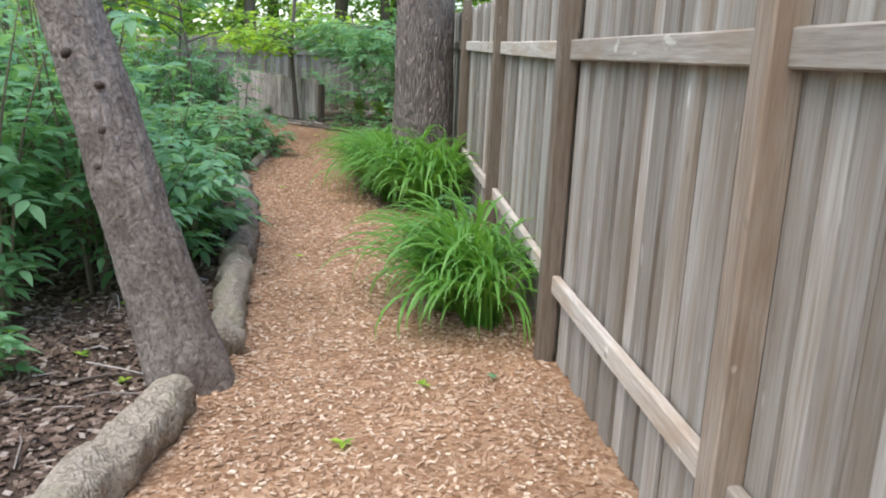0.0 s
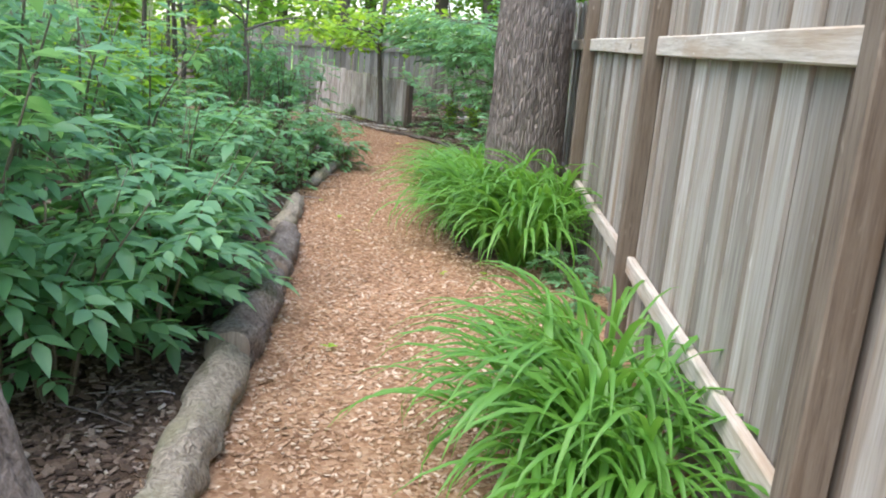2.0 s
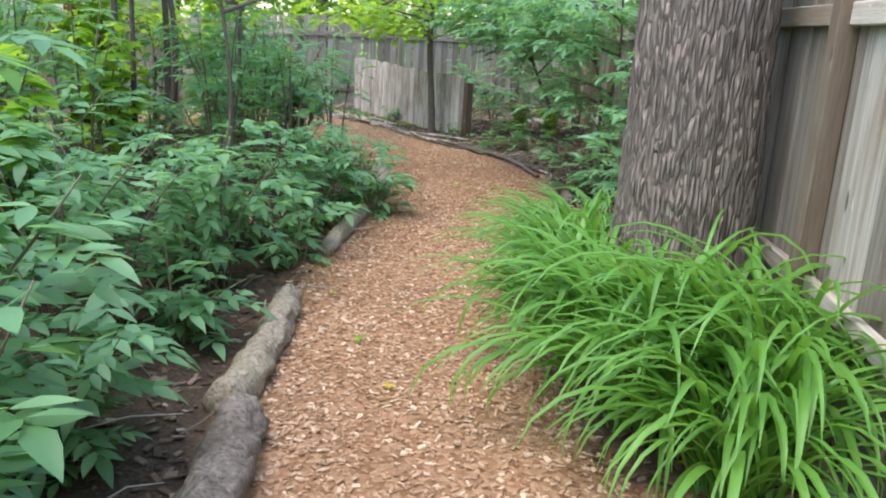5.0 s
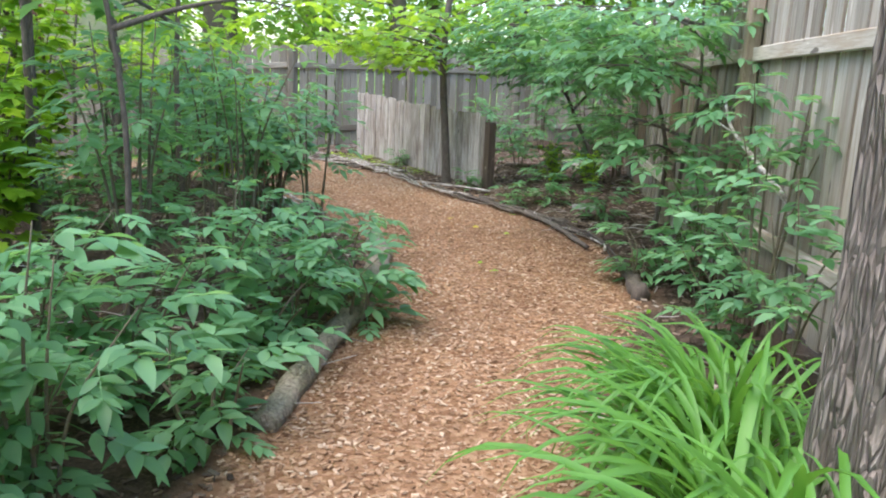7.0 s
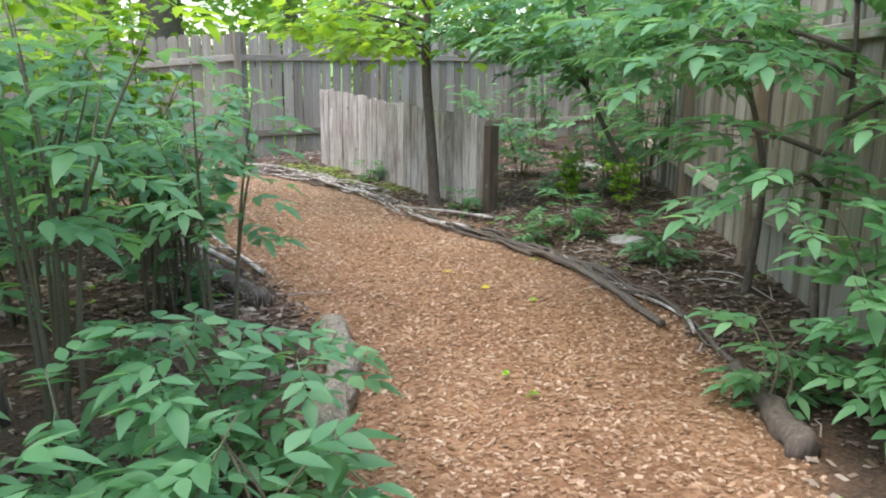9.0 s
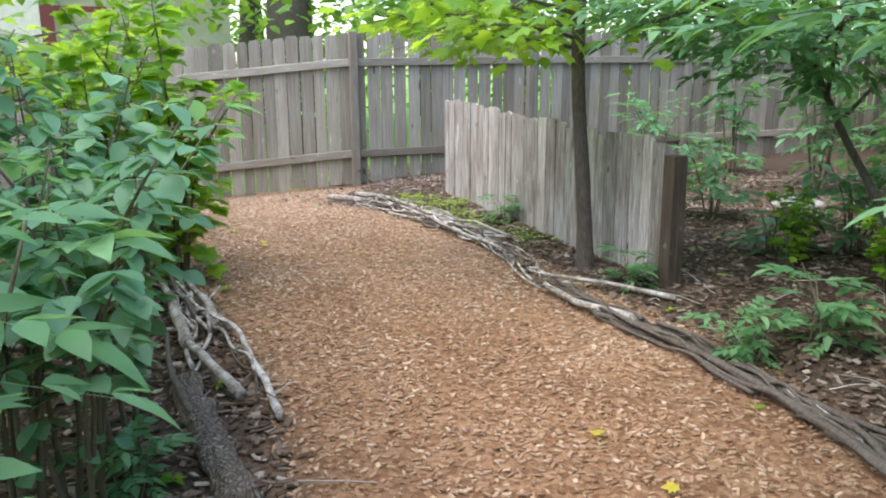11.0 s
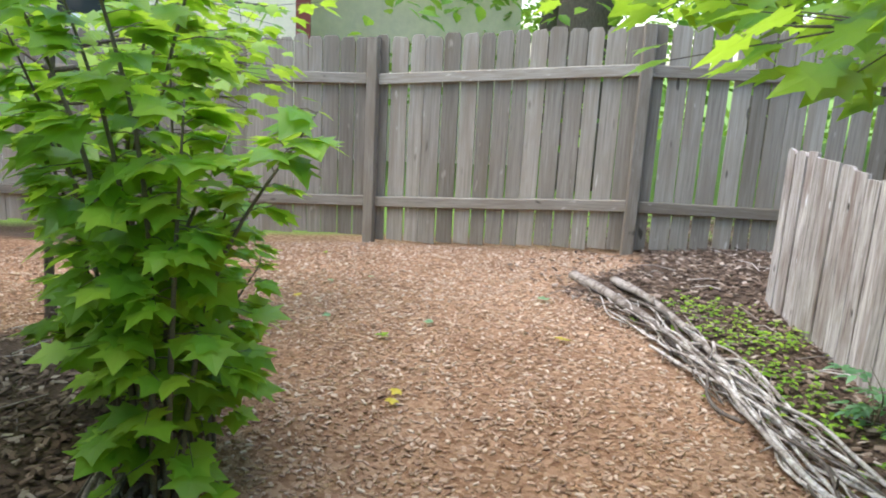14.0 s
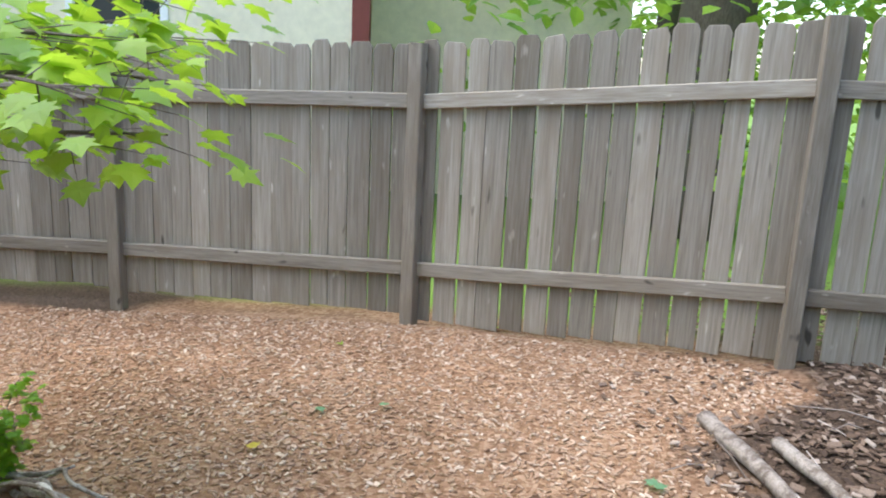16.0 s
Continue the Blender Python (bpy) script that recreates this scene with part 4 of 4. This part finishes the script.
# ---- young trees with limbs ----
def small_tree(name, x, y, line, r0, r1, limbs, style, material, size, label, seed, bark=M_SAPLING):
    r = random.Random(seed)
    e = hold(name, (x, y, ground_z(x, y)), label, "tree")
    pts = bend(line, 8)
    n = len(pts)
    v, f = tube(pts, [(r0 + (r1 - r0) * (i / (n - 1)) ** 0.8) * (1 + 0.35 * math.exp(-i / 1.5)) for i in range(n)], 12, 0.08, seed)
    child("trunk", mesh_of("trunk", v, f, bark), e)
    lv, lf, tv, tf = [], [], [], []
    for z, az, L, el, dens in limbs:
        k = min(range(n), key=lambda i: abs(pts[i].z - z))
        p = pts[k]
        d = Vector((math.cos(radians(az)), math.sin(radians(az)), 0))
        q = [p, p + d * L * 0.35 + Vector((0, 0, L * el * 0.5)), p + d * L * 0.7 + Vector((0, 0, L * el * 0.8)), p + d * L + Vector((0, 0, L * el * 0.75))]
        lp = bend(q, 6)
        bv, bf = tube(lp, [max(0.003, 0.016 * (1 - 0.8 * i / (len(lp) - 1))) for i in range(len(lp))], 6)
        for i in range(int(dens * L)):
            t = 0.15 + 0.85 * r.random()
            j = min(len(lp) - 2, int(t * (len(lp) - 1)))
            a = lp[j].lerp(lp[j + 1], r.random())
            b = r.uniform(0, 2 * math.pi)
            way = Vector((math.cos(b), math.sin(b), r.uniform(-0.3, 0.2))) + d * 0.6
            at = a + way * r.uniform(0.05, 0.33) + Vector((0, 0, r.uniform(-0.1, 0.06)))
            if r.random() < 0.4:
                tube([a, at], [0.003, 0.0015], 3, verts=tv, faces=tf, cap=False)
            if style == "maple":
                maple_leaf(lv, lf, leaf_frame(at, way - Vector((0, 0, 0.25)), (0, 0, 1), r.uniform(-0.5, 0.5)), size * r.uniform(0.6, 1.2))
            else:
                compound_leaf(lv, lf, at, way, size * r.uniform(0.7, 1.2), r, 3)
        child("limb", mesh_of("limb", bv, bf, bark), e)
    tagged(child("twig_spray", mesh_of("twig_spray", tv, tf, bark), e), kind="stuff")
    tagged(child("crown", mesh_of("crown", lv, lf, material, style != "maple"), e), kind="stuff")
    return e


small_tree("maple_tree", -3.27, 16.45, [(0.03, 0, -0.05), (0, 0, 0.5), (-0.06, 0.02, 1.2), (-0.05, 0, 1.8), (0.05, 0.1, 3.2)], 0.056, 0.034,
           [(1.35, -20, 1.0, 0.3, 26), (1.4, 205, 0.9, 0.12, 60), (1.45, 250, 0.9, 0.08, 60), (1.5, 185, 1.3, 0.1, 60), (1.5, 150, 1.1, 0.1, 55), (1.55, 175, 1.3, 0.22, 50), (1.6, 230, 1.1, 0.15, 60), (1.7, 140, 1.3, 0.2, 55), (1.75, 270, 1.0, 0.2, 50), (1.8, 20, 1.2, 0.25, 45), (1.9, 200, 1.5, 0.15, 60), (2.0, 320, 1.3, 0.2, 50), (2.1, 90, 1.2, 0.3, 40)],
           "maple", M_MAPLE, 0.12, "slim dark maple sapling with bright overhanging leaves beside the low panel", 51)
small_tree("ash_sapling", -1.35, 16.7, [(0, 0, -0.05), (-0.15, 0.1, 0.35), (-0.45, 0.35, 0.9), (-0.75, 0.5, 1.6), (-0.9, 0.6, 2.3)], 0.035, 0.012,
           [(0.9, 30, 0.9, 0.7, 36), (1.05, 230, 1.2, 0.45, 46), (1.1, 270, 1.2, 0.45, 52), (1.2, 160, 1.1, 0.4, 52), (1.3, 300, 1.2, 0.35, 52), (1.45, 210, 1.3, 0.25, 56), (1.55, 0, 1.1, 0.3, 52), (1.7, 250, 1.3, 0.15, 56), (1.8, 330, 1.3, 0.15, 52), (1.9, 180, 1.2, 0.1, 52)],
           "compound", M_LEAF, 0.24, "leaning multi-limbed sapling with layered feathery leaves", 52)
small_tree("ash_sapling", -0.85, 14.0, [(0, 0, -0.05), (0.05, 0.1, 0.7), (-0.1, 0.2, 1.4), (-0.2, 0.3, 2.4)], 0.025, 0.01,
           [(1.25, 200, 1.0, 0.35, 40), (1.35, 150, 1.1, 0.3, 44), (1.4, 250, 1.1, 0.3, 48), (1.6, 90, 1.0, 0.3, 48), (1.75, 210, 1.2, 0.15, 52), (1.9, 300, 1.0, 0.2, 44)],
           "compound", M_LEAF, 0.24, "thin dark sapling with layered feathery leaves by the fence", 53)
small_tree("ash_sapling", -0.72, 12.95, [(0, 0, -0.05), (-0.03, 0.05, 0.6), (0.05, 0.15, 1.3), (0.0, 0.25, 2.2)], 0.02, 0.009,
           [(0.75, 240, 0.6, 0.3, 36), (0.95, 170, 0.7, 0.25, 36), (1.15, 290, 0.7, 0.3, 40), (1.3, 210, 0.85, 0.2, 44), (1.45, 130, 0.8, 0.2, 44), (1.6, 250, 0.9, 0.15, 44), (1.75, 190, 0.9, 0.15, 44), (1.85, 330, 0.5, 0.2, 40)],
           "compound", M_LEAF, 0.22, "thin sapling with pale layered leaves before the fence", 55)
small_tree("maple_tree", -7.9, 15.7, [(0, 0, -0.05), (0.03, 0.02, 0.8), (0.0, 0.1, 1.5), (0.1, 0.2, 2.6)], 0.03, 0.012,
           [(1.25, 72, 1.05, 0.08, 40), (1.4, 60, 1.0, 0.12, 50), (1.45, 95, 0.95, 0.18, 50), (1.5, 50, 0.9, 0.15, 55), (1.55, 85, 1.05, 0.15, 55), (1.2, 30, 1.1, 0.3, 40), (1.3, 120, 1.1, 0.3, 45), (1.4, 200, 1.0, 0.3, 40), (1.5, 330, 1.1, 0.3, 45), (1.6, 70, 1.2, 0.2, 50), (1.7, 270, 1.1, 0.3, 40)],
           "maple", M_MAPLE, 0.11, "young maple with sunlit yellow-green leaves near the back fence", 54)
for sx, sy, hh, rr, se in ((-3.34, 10.09, 3.0, 0.017, 69), (-5.75, 12.5, 3.6, 0.045, 73), (-4.85, 11.35, 3.4, 0.03, 61), (-5.7, 13.4, 3.6, 0.045, 62), (-6.05, 13.95, 3.8, 0.05, 63), (-7.8, 14.6, 3.8, 0.09, 64), (-5.2, 9.4, 3.5, 0.035, 65), (-3.9, 11.6, 3.2, 0.022, 66), (-4.6, 7.0, 3.4, 0.03, 67), (-6.6, 8.6, 3.8, 0.06, 68)):
    rl = random.Random(se)
    small_tree("sapling", sx, sy, [(0, 0, -0.05), (rl.uniform(-0.08, 0.08), 0.03, hh * 0.35), (rl.uniform(-0.15, 0.15), 0.05, hh * 0.7), (rl.uniform(-0.2, 0.2), 0.1, hh)], rr, rr * 0.4,
               [(hh * rl.uniform(0.42, 0.85), rl.uniform(0, 360), rl.uniform(0.7, 1.2), 0.25, 30) for _ in range(8)], rl.choice(("maple", "compound")), rl.choice((M_MAPLE, M_LEAF)), 0.15, "slim dark sapling trunk rising through the understorey", se)
# bare pale twig before the fence
stick([(-0.25, 11.75, 0.7), (-0.4, 12.2, 0.9), (-0.5, 12.55, 1.05), (-0.52, 12.8, 1.25)], 0.016, "bare pale twig leaning among the shrubs", "bare twigs", 71)
stick([(-0.2, 11.5, 0.0), (-0.22, 11.6, 0.4), (-0.25, 11.75, 0.72)], 0.017, "bare pale twig leaning among the shrubs", "bare twigs", 72)

# ---- stone and plant tag ----
def stone(x, y, s, seed):
    bm = bmesh.new()
    bmesh.ops.create_icosphere(bm, subdivisions=3, radius=1)
    for v in bm.verts:
        k = 1 + 0.25 * noise.noise(v.co * 1.3 + Vector((seed, 0, 0)))
        v.co = Vector((v.co.x * s * k, v.co.y * s * 0.75 * k, v.co.z * s * 0.32 * k))
    me = bpy.data.meshes.new("stone")
    bm.to_mesh(me)
    me.materials.append(M_STONE)
    ob = new("stone", me)
    ob.location = (x, y, ground_z(x, y) + s * 0.1)
    tagged(ob, "flat grey stone half buried in leaf litter", "stone")


stone(-1.5, 15.25, 0.14, 1)
stone(-1.9, 19.4, 0.22, 2)
tv, tf, tm = beam((0.08, 8.02, 0.02), (0.08, 8.02, 0.42), 0.006, 0.05, 9)
tag_ob = new("plant_tag", mesh_of("plant_tag", tv, tf, M_TAG, False))
tag_ob.matrix_basis = tm
tagged(tag_ob, "pale plastic plant tag stuck among the daylilies", "plant tag")


# ---- house behind the back fence ----
def house():
    o = Vector((-11.9, 20.2, -0.3))
    d = Vector((-0.6, -0.8, 0))
    back = Vector((-0.8, 0.6, 0))
    e = hold("house", o, "cream house with red-brown trim behind the fence", "house")
    inv = Matrix.Translation(o).inverted()

    def slab(name, p, q, z0, z1, th, material, par=e, label="", push=0.0):
        a, b = Vector(p), Vector(q)
        w = (b - a).normalized()
        n = Vector((-w.y, w.x, 0))
        vs = []
        for base in (a + n * push, b + n * push, b + n * (push + th), a + n * (push + th)):
            vs += [(base.x, base.y, z0), (base.x, base.y, z1)]
        fs = [(0, 2, 3, 1), (2, 4, 5, 3), (4, 6, 7, 5), (6, 0, 1, 7), (1, 3, 5, 7), (0, 6, 4, 2)]
        vs = [Vector(v) - o for v in vs]
        ob = child(name, mesh_of(name, vs, fs, material, False), e)
        if par is not e:
            ob.parent = par
        if label:
            ob["label"] = label
        return ob

    w0 = o + d * 2.05
    w1 = o + d * 3.1
    slab("wall", o + d * 0.16, w0, -0.3, 3.4, -0.2, M_STUCCO)
    slab("wall", w1, o + d * 9, -0.3, 3.4, -0.2, M_STUCCO)
    slab("wall", w0, w1, -0.3, 1.55, -0.2, M_STUCCO)
    slab("wall", w0, w1, 2.7, 3.4, -0.2, M_STUCCO)
    win = slab("window", w0, w1, 1.55, 2.7, -0.01, M_GLASS, label="dark window with white frame", push=-0.08)
    for a, b, z0, z1 in ((w0, w0 + d * 0.08, 1.55, 2.7), (w1 - d * 0.08, w1, 1.55, 2.7), (w0 + d * 0.08, w1 - d * 0.08, 1.55, 1.65), (w0 + d * 0.08, w1 - d * 0.08, 2.6, 2.7)):
        slab("window_frame", a, b, z0, z1, -0.05, M_WHITE, win, push=0.02)
    slab("corner_post", o - d * 0.02, o + d * 0.16, -0.3, 3.4, -0.2, M_TRIM, label="red-brown corner post", push=0.015)
    p = o + back * 2.2
    slab("wall", p + d * 0.5, p - d * 3.2, -0.3, 3.4, 0.2, M_STUCCO, label="yellow-cream recessed wall")
    slab("gutter", o - d * 0.02, o - d * 0.75, 2.12, 2.2, 0.08, M_TRIM)
    slab("roof", o + d * 9.4 + back * 0.1, o - d * 0.1 + back * 0.1, 3.4, 3.6, 6.0, M_ROOF)


house()


# ---- large trees and woods beyond the fence ----
def far_tree(x, y, h, rad, crown, seed, copies=None):
    r = random.Random(seed)
    e = hold("tree", (x, y, -0.3), "large leafy tree standing beyond the garden fence", "tree", "trees beyond the fence")
    pts = bend([(0, 0, 0), (r.uniform(-0.2, 0.2), 0, h * 0.3), (r.uniform(-0.4, 0.4), 0.2, h * 0.6), (0, 0.1, h * 0.9)], 6)
    v, f = tube(pts, [rad * (1.1 - 0.8 * i / (len(pts) - 1)) for i in range(len(pts))], 14, 0.15, seed)
    child("trunk", mesh_of("trunk", v, f, M_SAPLING), e)
    lv, lf = [], []
    for c in range(64):
        a, u = r.uniform(0, 6.283), r.uniform(0.12, 1.0)
        rr = crown * math.sqrt(r.random()) * (1.15 - 0.6 * abs(u - 0.45))
        ctr = Vector((math.cos(a) * rr, math.sin(a) * rr, h * u))
        k = min(range(len(pts)), key=lambda i: abs(pts[i].z - ctr.z * 0.85))
        tube([pts[k], pts[k].lerp(ctr, 0.5) + Vector((0, 0, 0.2)), ctr], [0.04, 0.025, 0.01], 4, verts=v, faces=f, cap=False)
        for i in range(46):
            p = ctr + Vector((r.gauss(0, 0.5), r.gauss(0, 0.5), r.gauss(0, 0.3)))
            b = r.uniform(0, 6.283)
            oval_leaf(lv, lf, leaf_frame(p, (math.cos(b), math.sin(b), r.uniform(-0.6, 0.1)), (0, 0, 1), r.uniform(-0.6, 0.6)), r.uniform(0.16, 0.3), r.uniform(0.12, 0.2), 0.2, 0.1, SIMPLE_LEAF)
    child("crown", mesh_of("crown", lv, lf, M_FAR, False), e)
    return e


T1 = far_tree(-9.9, 23.3, 9.0, 0.42, 2.6, 81)
T2 = far_tree(-4.0, 29.0, 10.0, 0.28, 3.4, 82)
T3 = far_tree(-17.0, 17.0, 9.0, 0.25, 3.2, 83)
for T, x, y, rz, s in ((T2, 3.5, 31, 50, 1.0), (T3, -10, 30, 90, 1.0), (T2, -7.2, 31.5, 130, 1.0), (T3, 1.0, 29, 200, 0.9), (T2, -20, 12, 20, 1.0), (T3, -18, 7, 70, 1.0), (T2, -22, 4, 160, 1.1), (T3, -14, 2, 10, 0.9), (T2, -23, 20, 220, 1.1),
                       (T3, 7, 26, 30, 1.0), (T2, 6, 18, 80, 1.0), (T3, 7, 8, 130, 1.0), (T2, -1, 36, 10, 1.2), (T3, -13, 36, 70, 1.2), (T3, -9, 34, 200, 1.1), (T2, -5, 35, 300, 1.1), (T3, 2, 33, 250, 1.0), (T2, -16, 31, 60, 1.0), (T3, -19, 24, 300, 1.0), (T2, -24, 14, 300, 1.1), (T3, -22, 9, 100, 1.0), (T2, -2.5, 31, 200, 0.9), (T2, -6.4, 25.5, 40, 0.8), (T3, -2.4, 27.6, 100, 0.9), (T2, 2.2, 26.5, 70, 0.8), (T3, -13.5, 27, 40, 0.9), (T2, -18.5, 14, 10, 0.8), (T3, -17.5, 10.5, 160, 0.8), (T2, -9, -6, 40, 1.0), (T3, 1, -10, 10, 1.0)):
    copy_thing(T, pose(x, y, -0.3, 0, 0, rz) @ Matrix.Scale(s, 4))


# ---- loose stuff: chips, dead leaves, weeds ----
def chips(count, seed, area, keep, size, material, name, label, cat, lift):
    """Small curled flakes scattered where keep(x, y) says so."""
    r = np.random.RandomState(seed)
    verts, faces, made = [], [], 0
    while made < count:
        x, y = r.uniform(area[0], area[1]), r.uniform(area[2], area[3])
        if not keep(x, y, r.random_sample()):
            continue
        L, W, T = r.uniform(*size) , r.uniform(0.35, 0.6), r.uniform(0.002, 0.006)
        W *= L
        a, tilt, roll = r.uniform(0, 6.283), r.normal(0, 0.16), r.normal(0, 0.22)
        ux, uy, uz = math.cos(a), math.sin(a), tilt
        vx, vy, vz = -math.sin(a), math.cos(a), roll
        z = ground_z(x, y) + lift + abs(tilt) * L * 0.4 + abs(roll) * W * 0.4
        b = len(verts)
        for p, q in ((-0.5, -0.42), (0.45, -0.5), (0.5, 0.4), (-0.4, 0.5)):
            verts.append((x + ux * L * p + vx * W * q, y + uy * L * p + vy * W * q, z + uz * L * p + vz * W * q))
        for p, q in ((-0.45, -0.3), (0.38, -0.42), (0.42, 0.3), (-0.33, 0.4)):
            verts.append((x + ux * L * p + vx * W * q, y + uy * L * p + vy * W * q, z + T + uz * L * p + vz * W * q))
        faces += [(b, b + 1, b + 5, b + 4), (b + 1, b + 2, b + 6, b + 5), (b + 2, b + 3, b + 7, b + 6), (b + 3, b, b + 4, b + 7), (b + 4, b + 5, b + 6, b + 7)]
        made += 1
    tagged(new(name, mesh_of(name, verts, faces, material, False)), label, cat, kind="stuff")


chips(62000, 1, (-10.5, 1.2, 0.8, 19.5), lambda x, y, q: off_path(x, y) < 0.06 and (x < 0.9 - 0.13 * (y - 1) or y > 12) and beyond_fence(x, y) < -0.02, (0.012, 0.034), M_CHIP, "wood_chips", "tan and orange wood chip mulch covering the path", "mulch", 0.001)
chips(34000, 2, (-8.5, 0.3, 1.2, 22), lambda x, y, q: off_path(x, y) > -0.04 * q and x < 0.5 - 0.13 * (y - 4), (0.018, 0.058), M_LITTER, "dead_leaves", "brown curled dead leaves on dark soil", "leaf litter", 0.004)


chips(16000, 3, (-3.6, -0.9, 1.0, 5.5), lambda x, y, q: off_path(x, y) > -0.03 * q, (0.015, 0.055), M_LITTER, "dead_leaves", "brown curled dead leaves beside the leaning tree", "leaf litter", 0.006)
chips(26000, 4, (-7.2, -0.4, 12.5, 22), lambda x, y, q: off_path(x, y) > 0.05 - 0.12 * q, (0.018, 0.06), M_LITTER, "dead_leaves", "brown and grey dead leaves round the low panel", "leaf litter", 0.008)


def twigs(count, seed):
    r = random.Random(seed)
    v, f = [], []
    n = 0
    while n < count:
        x, y = r.uniform(-8, 0), r.uniform(1.2, 21)
        if off_path(x, y) < -0.02:
            continue
        a, L = r.uniform(0, 6.283), r.uniform(0.08, 0.4)
        z = ground_z(x, y) + 0.015
        m = Vector((x + math.cos(a) * L / 2 + r.uniform(-0.03, 0.03), y + math.sin(a) * L / 2, z + r.uniform(0, 0.03)))
        tube([(x, y, z), m, (x + math.cos(a) * L, y + math.sin(a) * L, z + 0.005)], [0.004, 0.0035, 0.002], 4, verts=v, faces=f, cap=False)
        n += 1
    tagged(new("twigs", mesh_of("twigs", v, f, M_TWIG)), "small dry twigs strewn over the leaf litter", "twigs", kind="stuff")


twigs(900, 4)


def weeds(count, seed):
    r = random.Random(seed)
    v, f = [], []
    n = 0
    while n < count:
        x, y = r.uniform(-9.5, 0.4), r.uniform(2.2, 19)
        o = off_path(x, y)
        if o > 0.4 and r.random() < 0.4:
            continue
        if o < 0 and r.random() < 0.85:
            continue
        for k in range(r.choice((3, 4, 6))):
            a = r.uniform(0, 6.283)
            oval_leaf(v, f, leaf_frame((x, y, ground_z(x, y) + 0.02), (math.cos(a), math.sin(a), 0.4), (0, 0, 1)), r.uniform(0.025, 0.06), r.uniform(0.012, 0.03), 0.3, 0.18, SIMPLE_LEAF)
        n += 1
    # mossy patches of small leaves between the stick pile and the panel
    for cx, cy in ((-5.1, 18.1), (-4.7, 17.75), (-5.4, 18.45), (-4.4, 17.5), (-3.9, 17.1), (-4.9, 18.3)):
        for k in range(110):
            x, y = cx + r.gauss(0, 0.12), cy + r.gauss(0, 0.12)
            a = r.uniform(0, 6.283)
            oval_leaf(v, f, leaf_frame((x, y, ground_z(x, y) + r.uniform(0.01, 0.05)), (math.cos(a), math.sin(a), 0.3), (0, 0, 1)), r.uniform(0.02, 0.05), r.uniform(0.012, 0.03), 0.3, 0.18, SIMPLE_LEAF)
    tagged(new("weeds", mesh_of("weeds", v, f, M_MAPLE, False)), "small green weeds and mossy patches on the ground", "weeds", kind="stuff")


weeds(260, 6)


def fallen_leaf(x, y, a, size, material, label):
    v, f = [], []
    maple_leaf(v, f, leaf_frame((0, 0, 0.012), (math.cos(a), math.sin(a), 0.05), (0, 0, 1), 0.15), size, 0.1)
    ob = new("fallen_leaf", mesh_of("fallen_leaf", v, f, material, False))
    ob.location = (x, y, ground_z(x, y) + 0.012)
    tagged(ob, label, "leaf", "fallen leaves on the mulch")


M_YELLOW = mat("yellow_leaf", leaf_build((0.55, 0.45, 0.05), (0.62, 0.5, 0.06), (0.7, 0.58, 0.1), (0.7, 0.6, 0.05)))
for i, (x, y, yellow) in enumerate([(-1.52, 7.83, 1), (-2.67, 14.07, 1), (-2.36, 13.82, 1), (-5.68, 16.35, 1), (-5.67, 17.4, 1), (-6.18, 17.98, 0), (-6.32, 17.16, 0), (-5.63, 16.27, 1), (-5.63, 17.4, 1), (-7.36, 16.99, 1), (-6.86, 16.87, 0), (-7.61, 17.41, 0), (-7.46, 17.64, 0), (-6.21, 18.0, 0), (0.27, 3.41, 0)]):
    fallen_leaf(x, y, i * 1.7, 0.055 if yellow else 0.05, M_YELLOW if yellow else M_BROAD, "yellow fallen leaf lying on the mulch" if yellow else "green fallen leaf lying on the mulch")
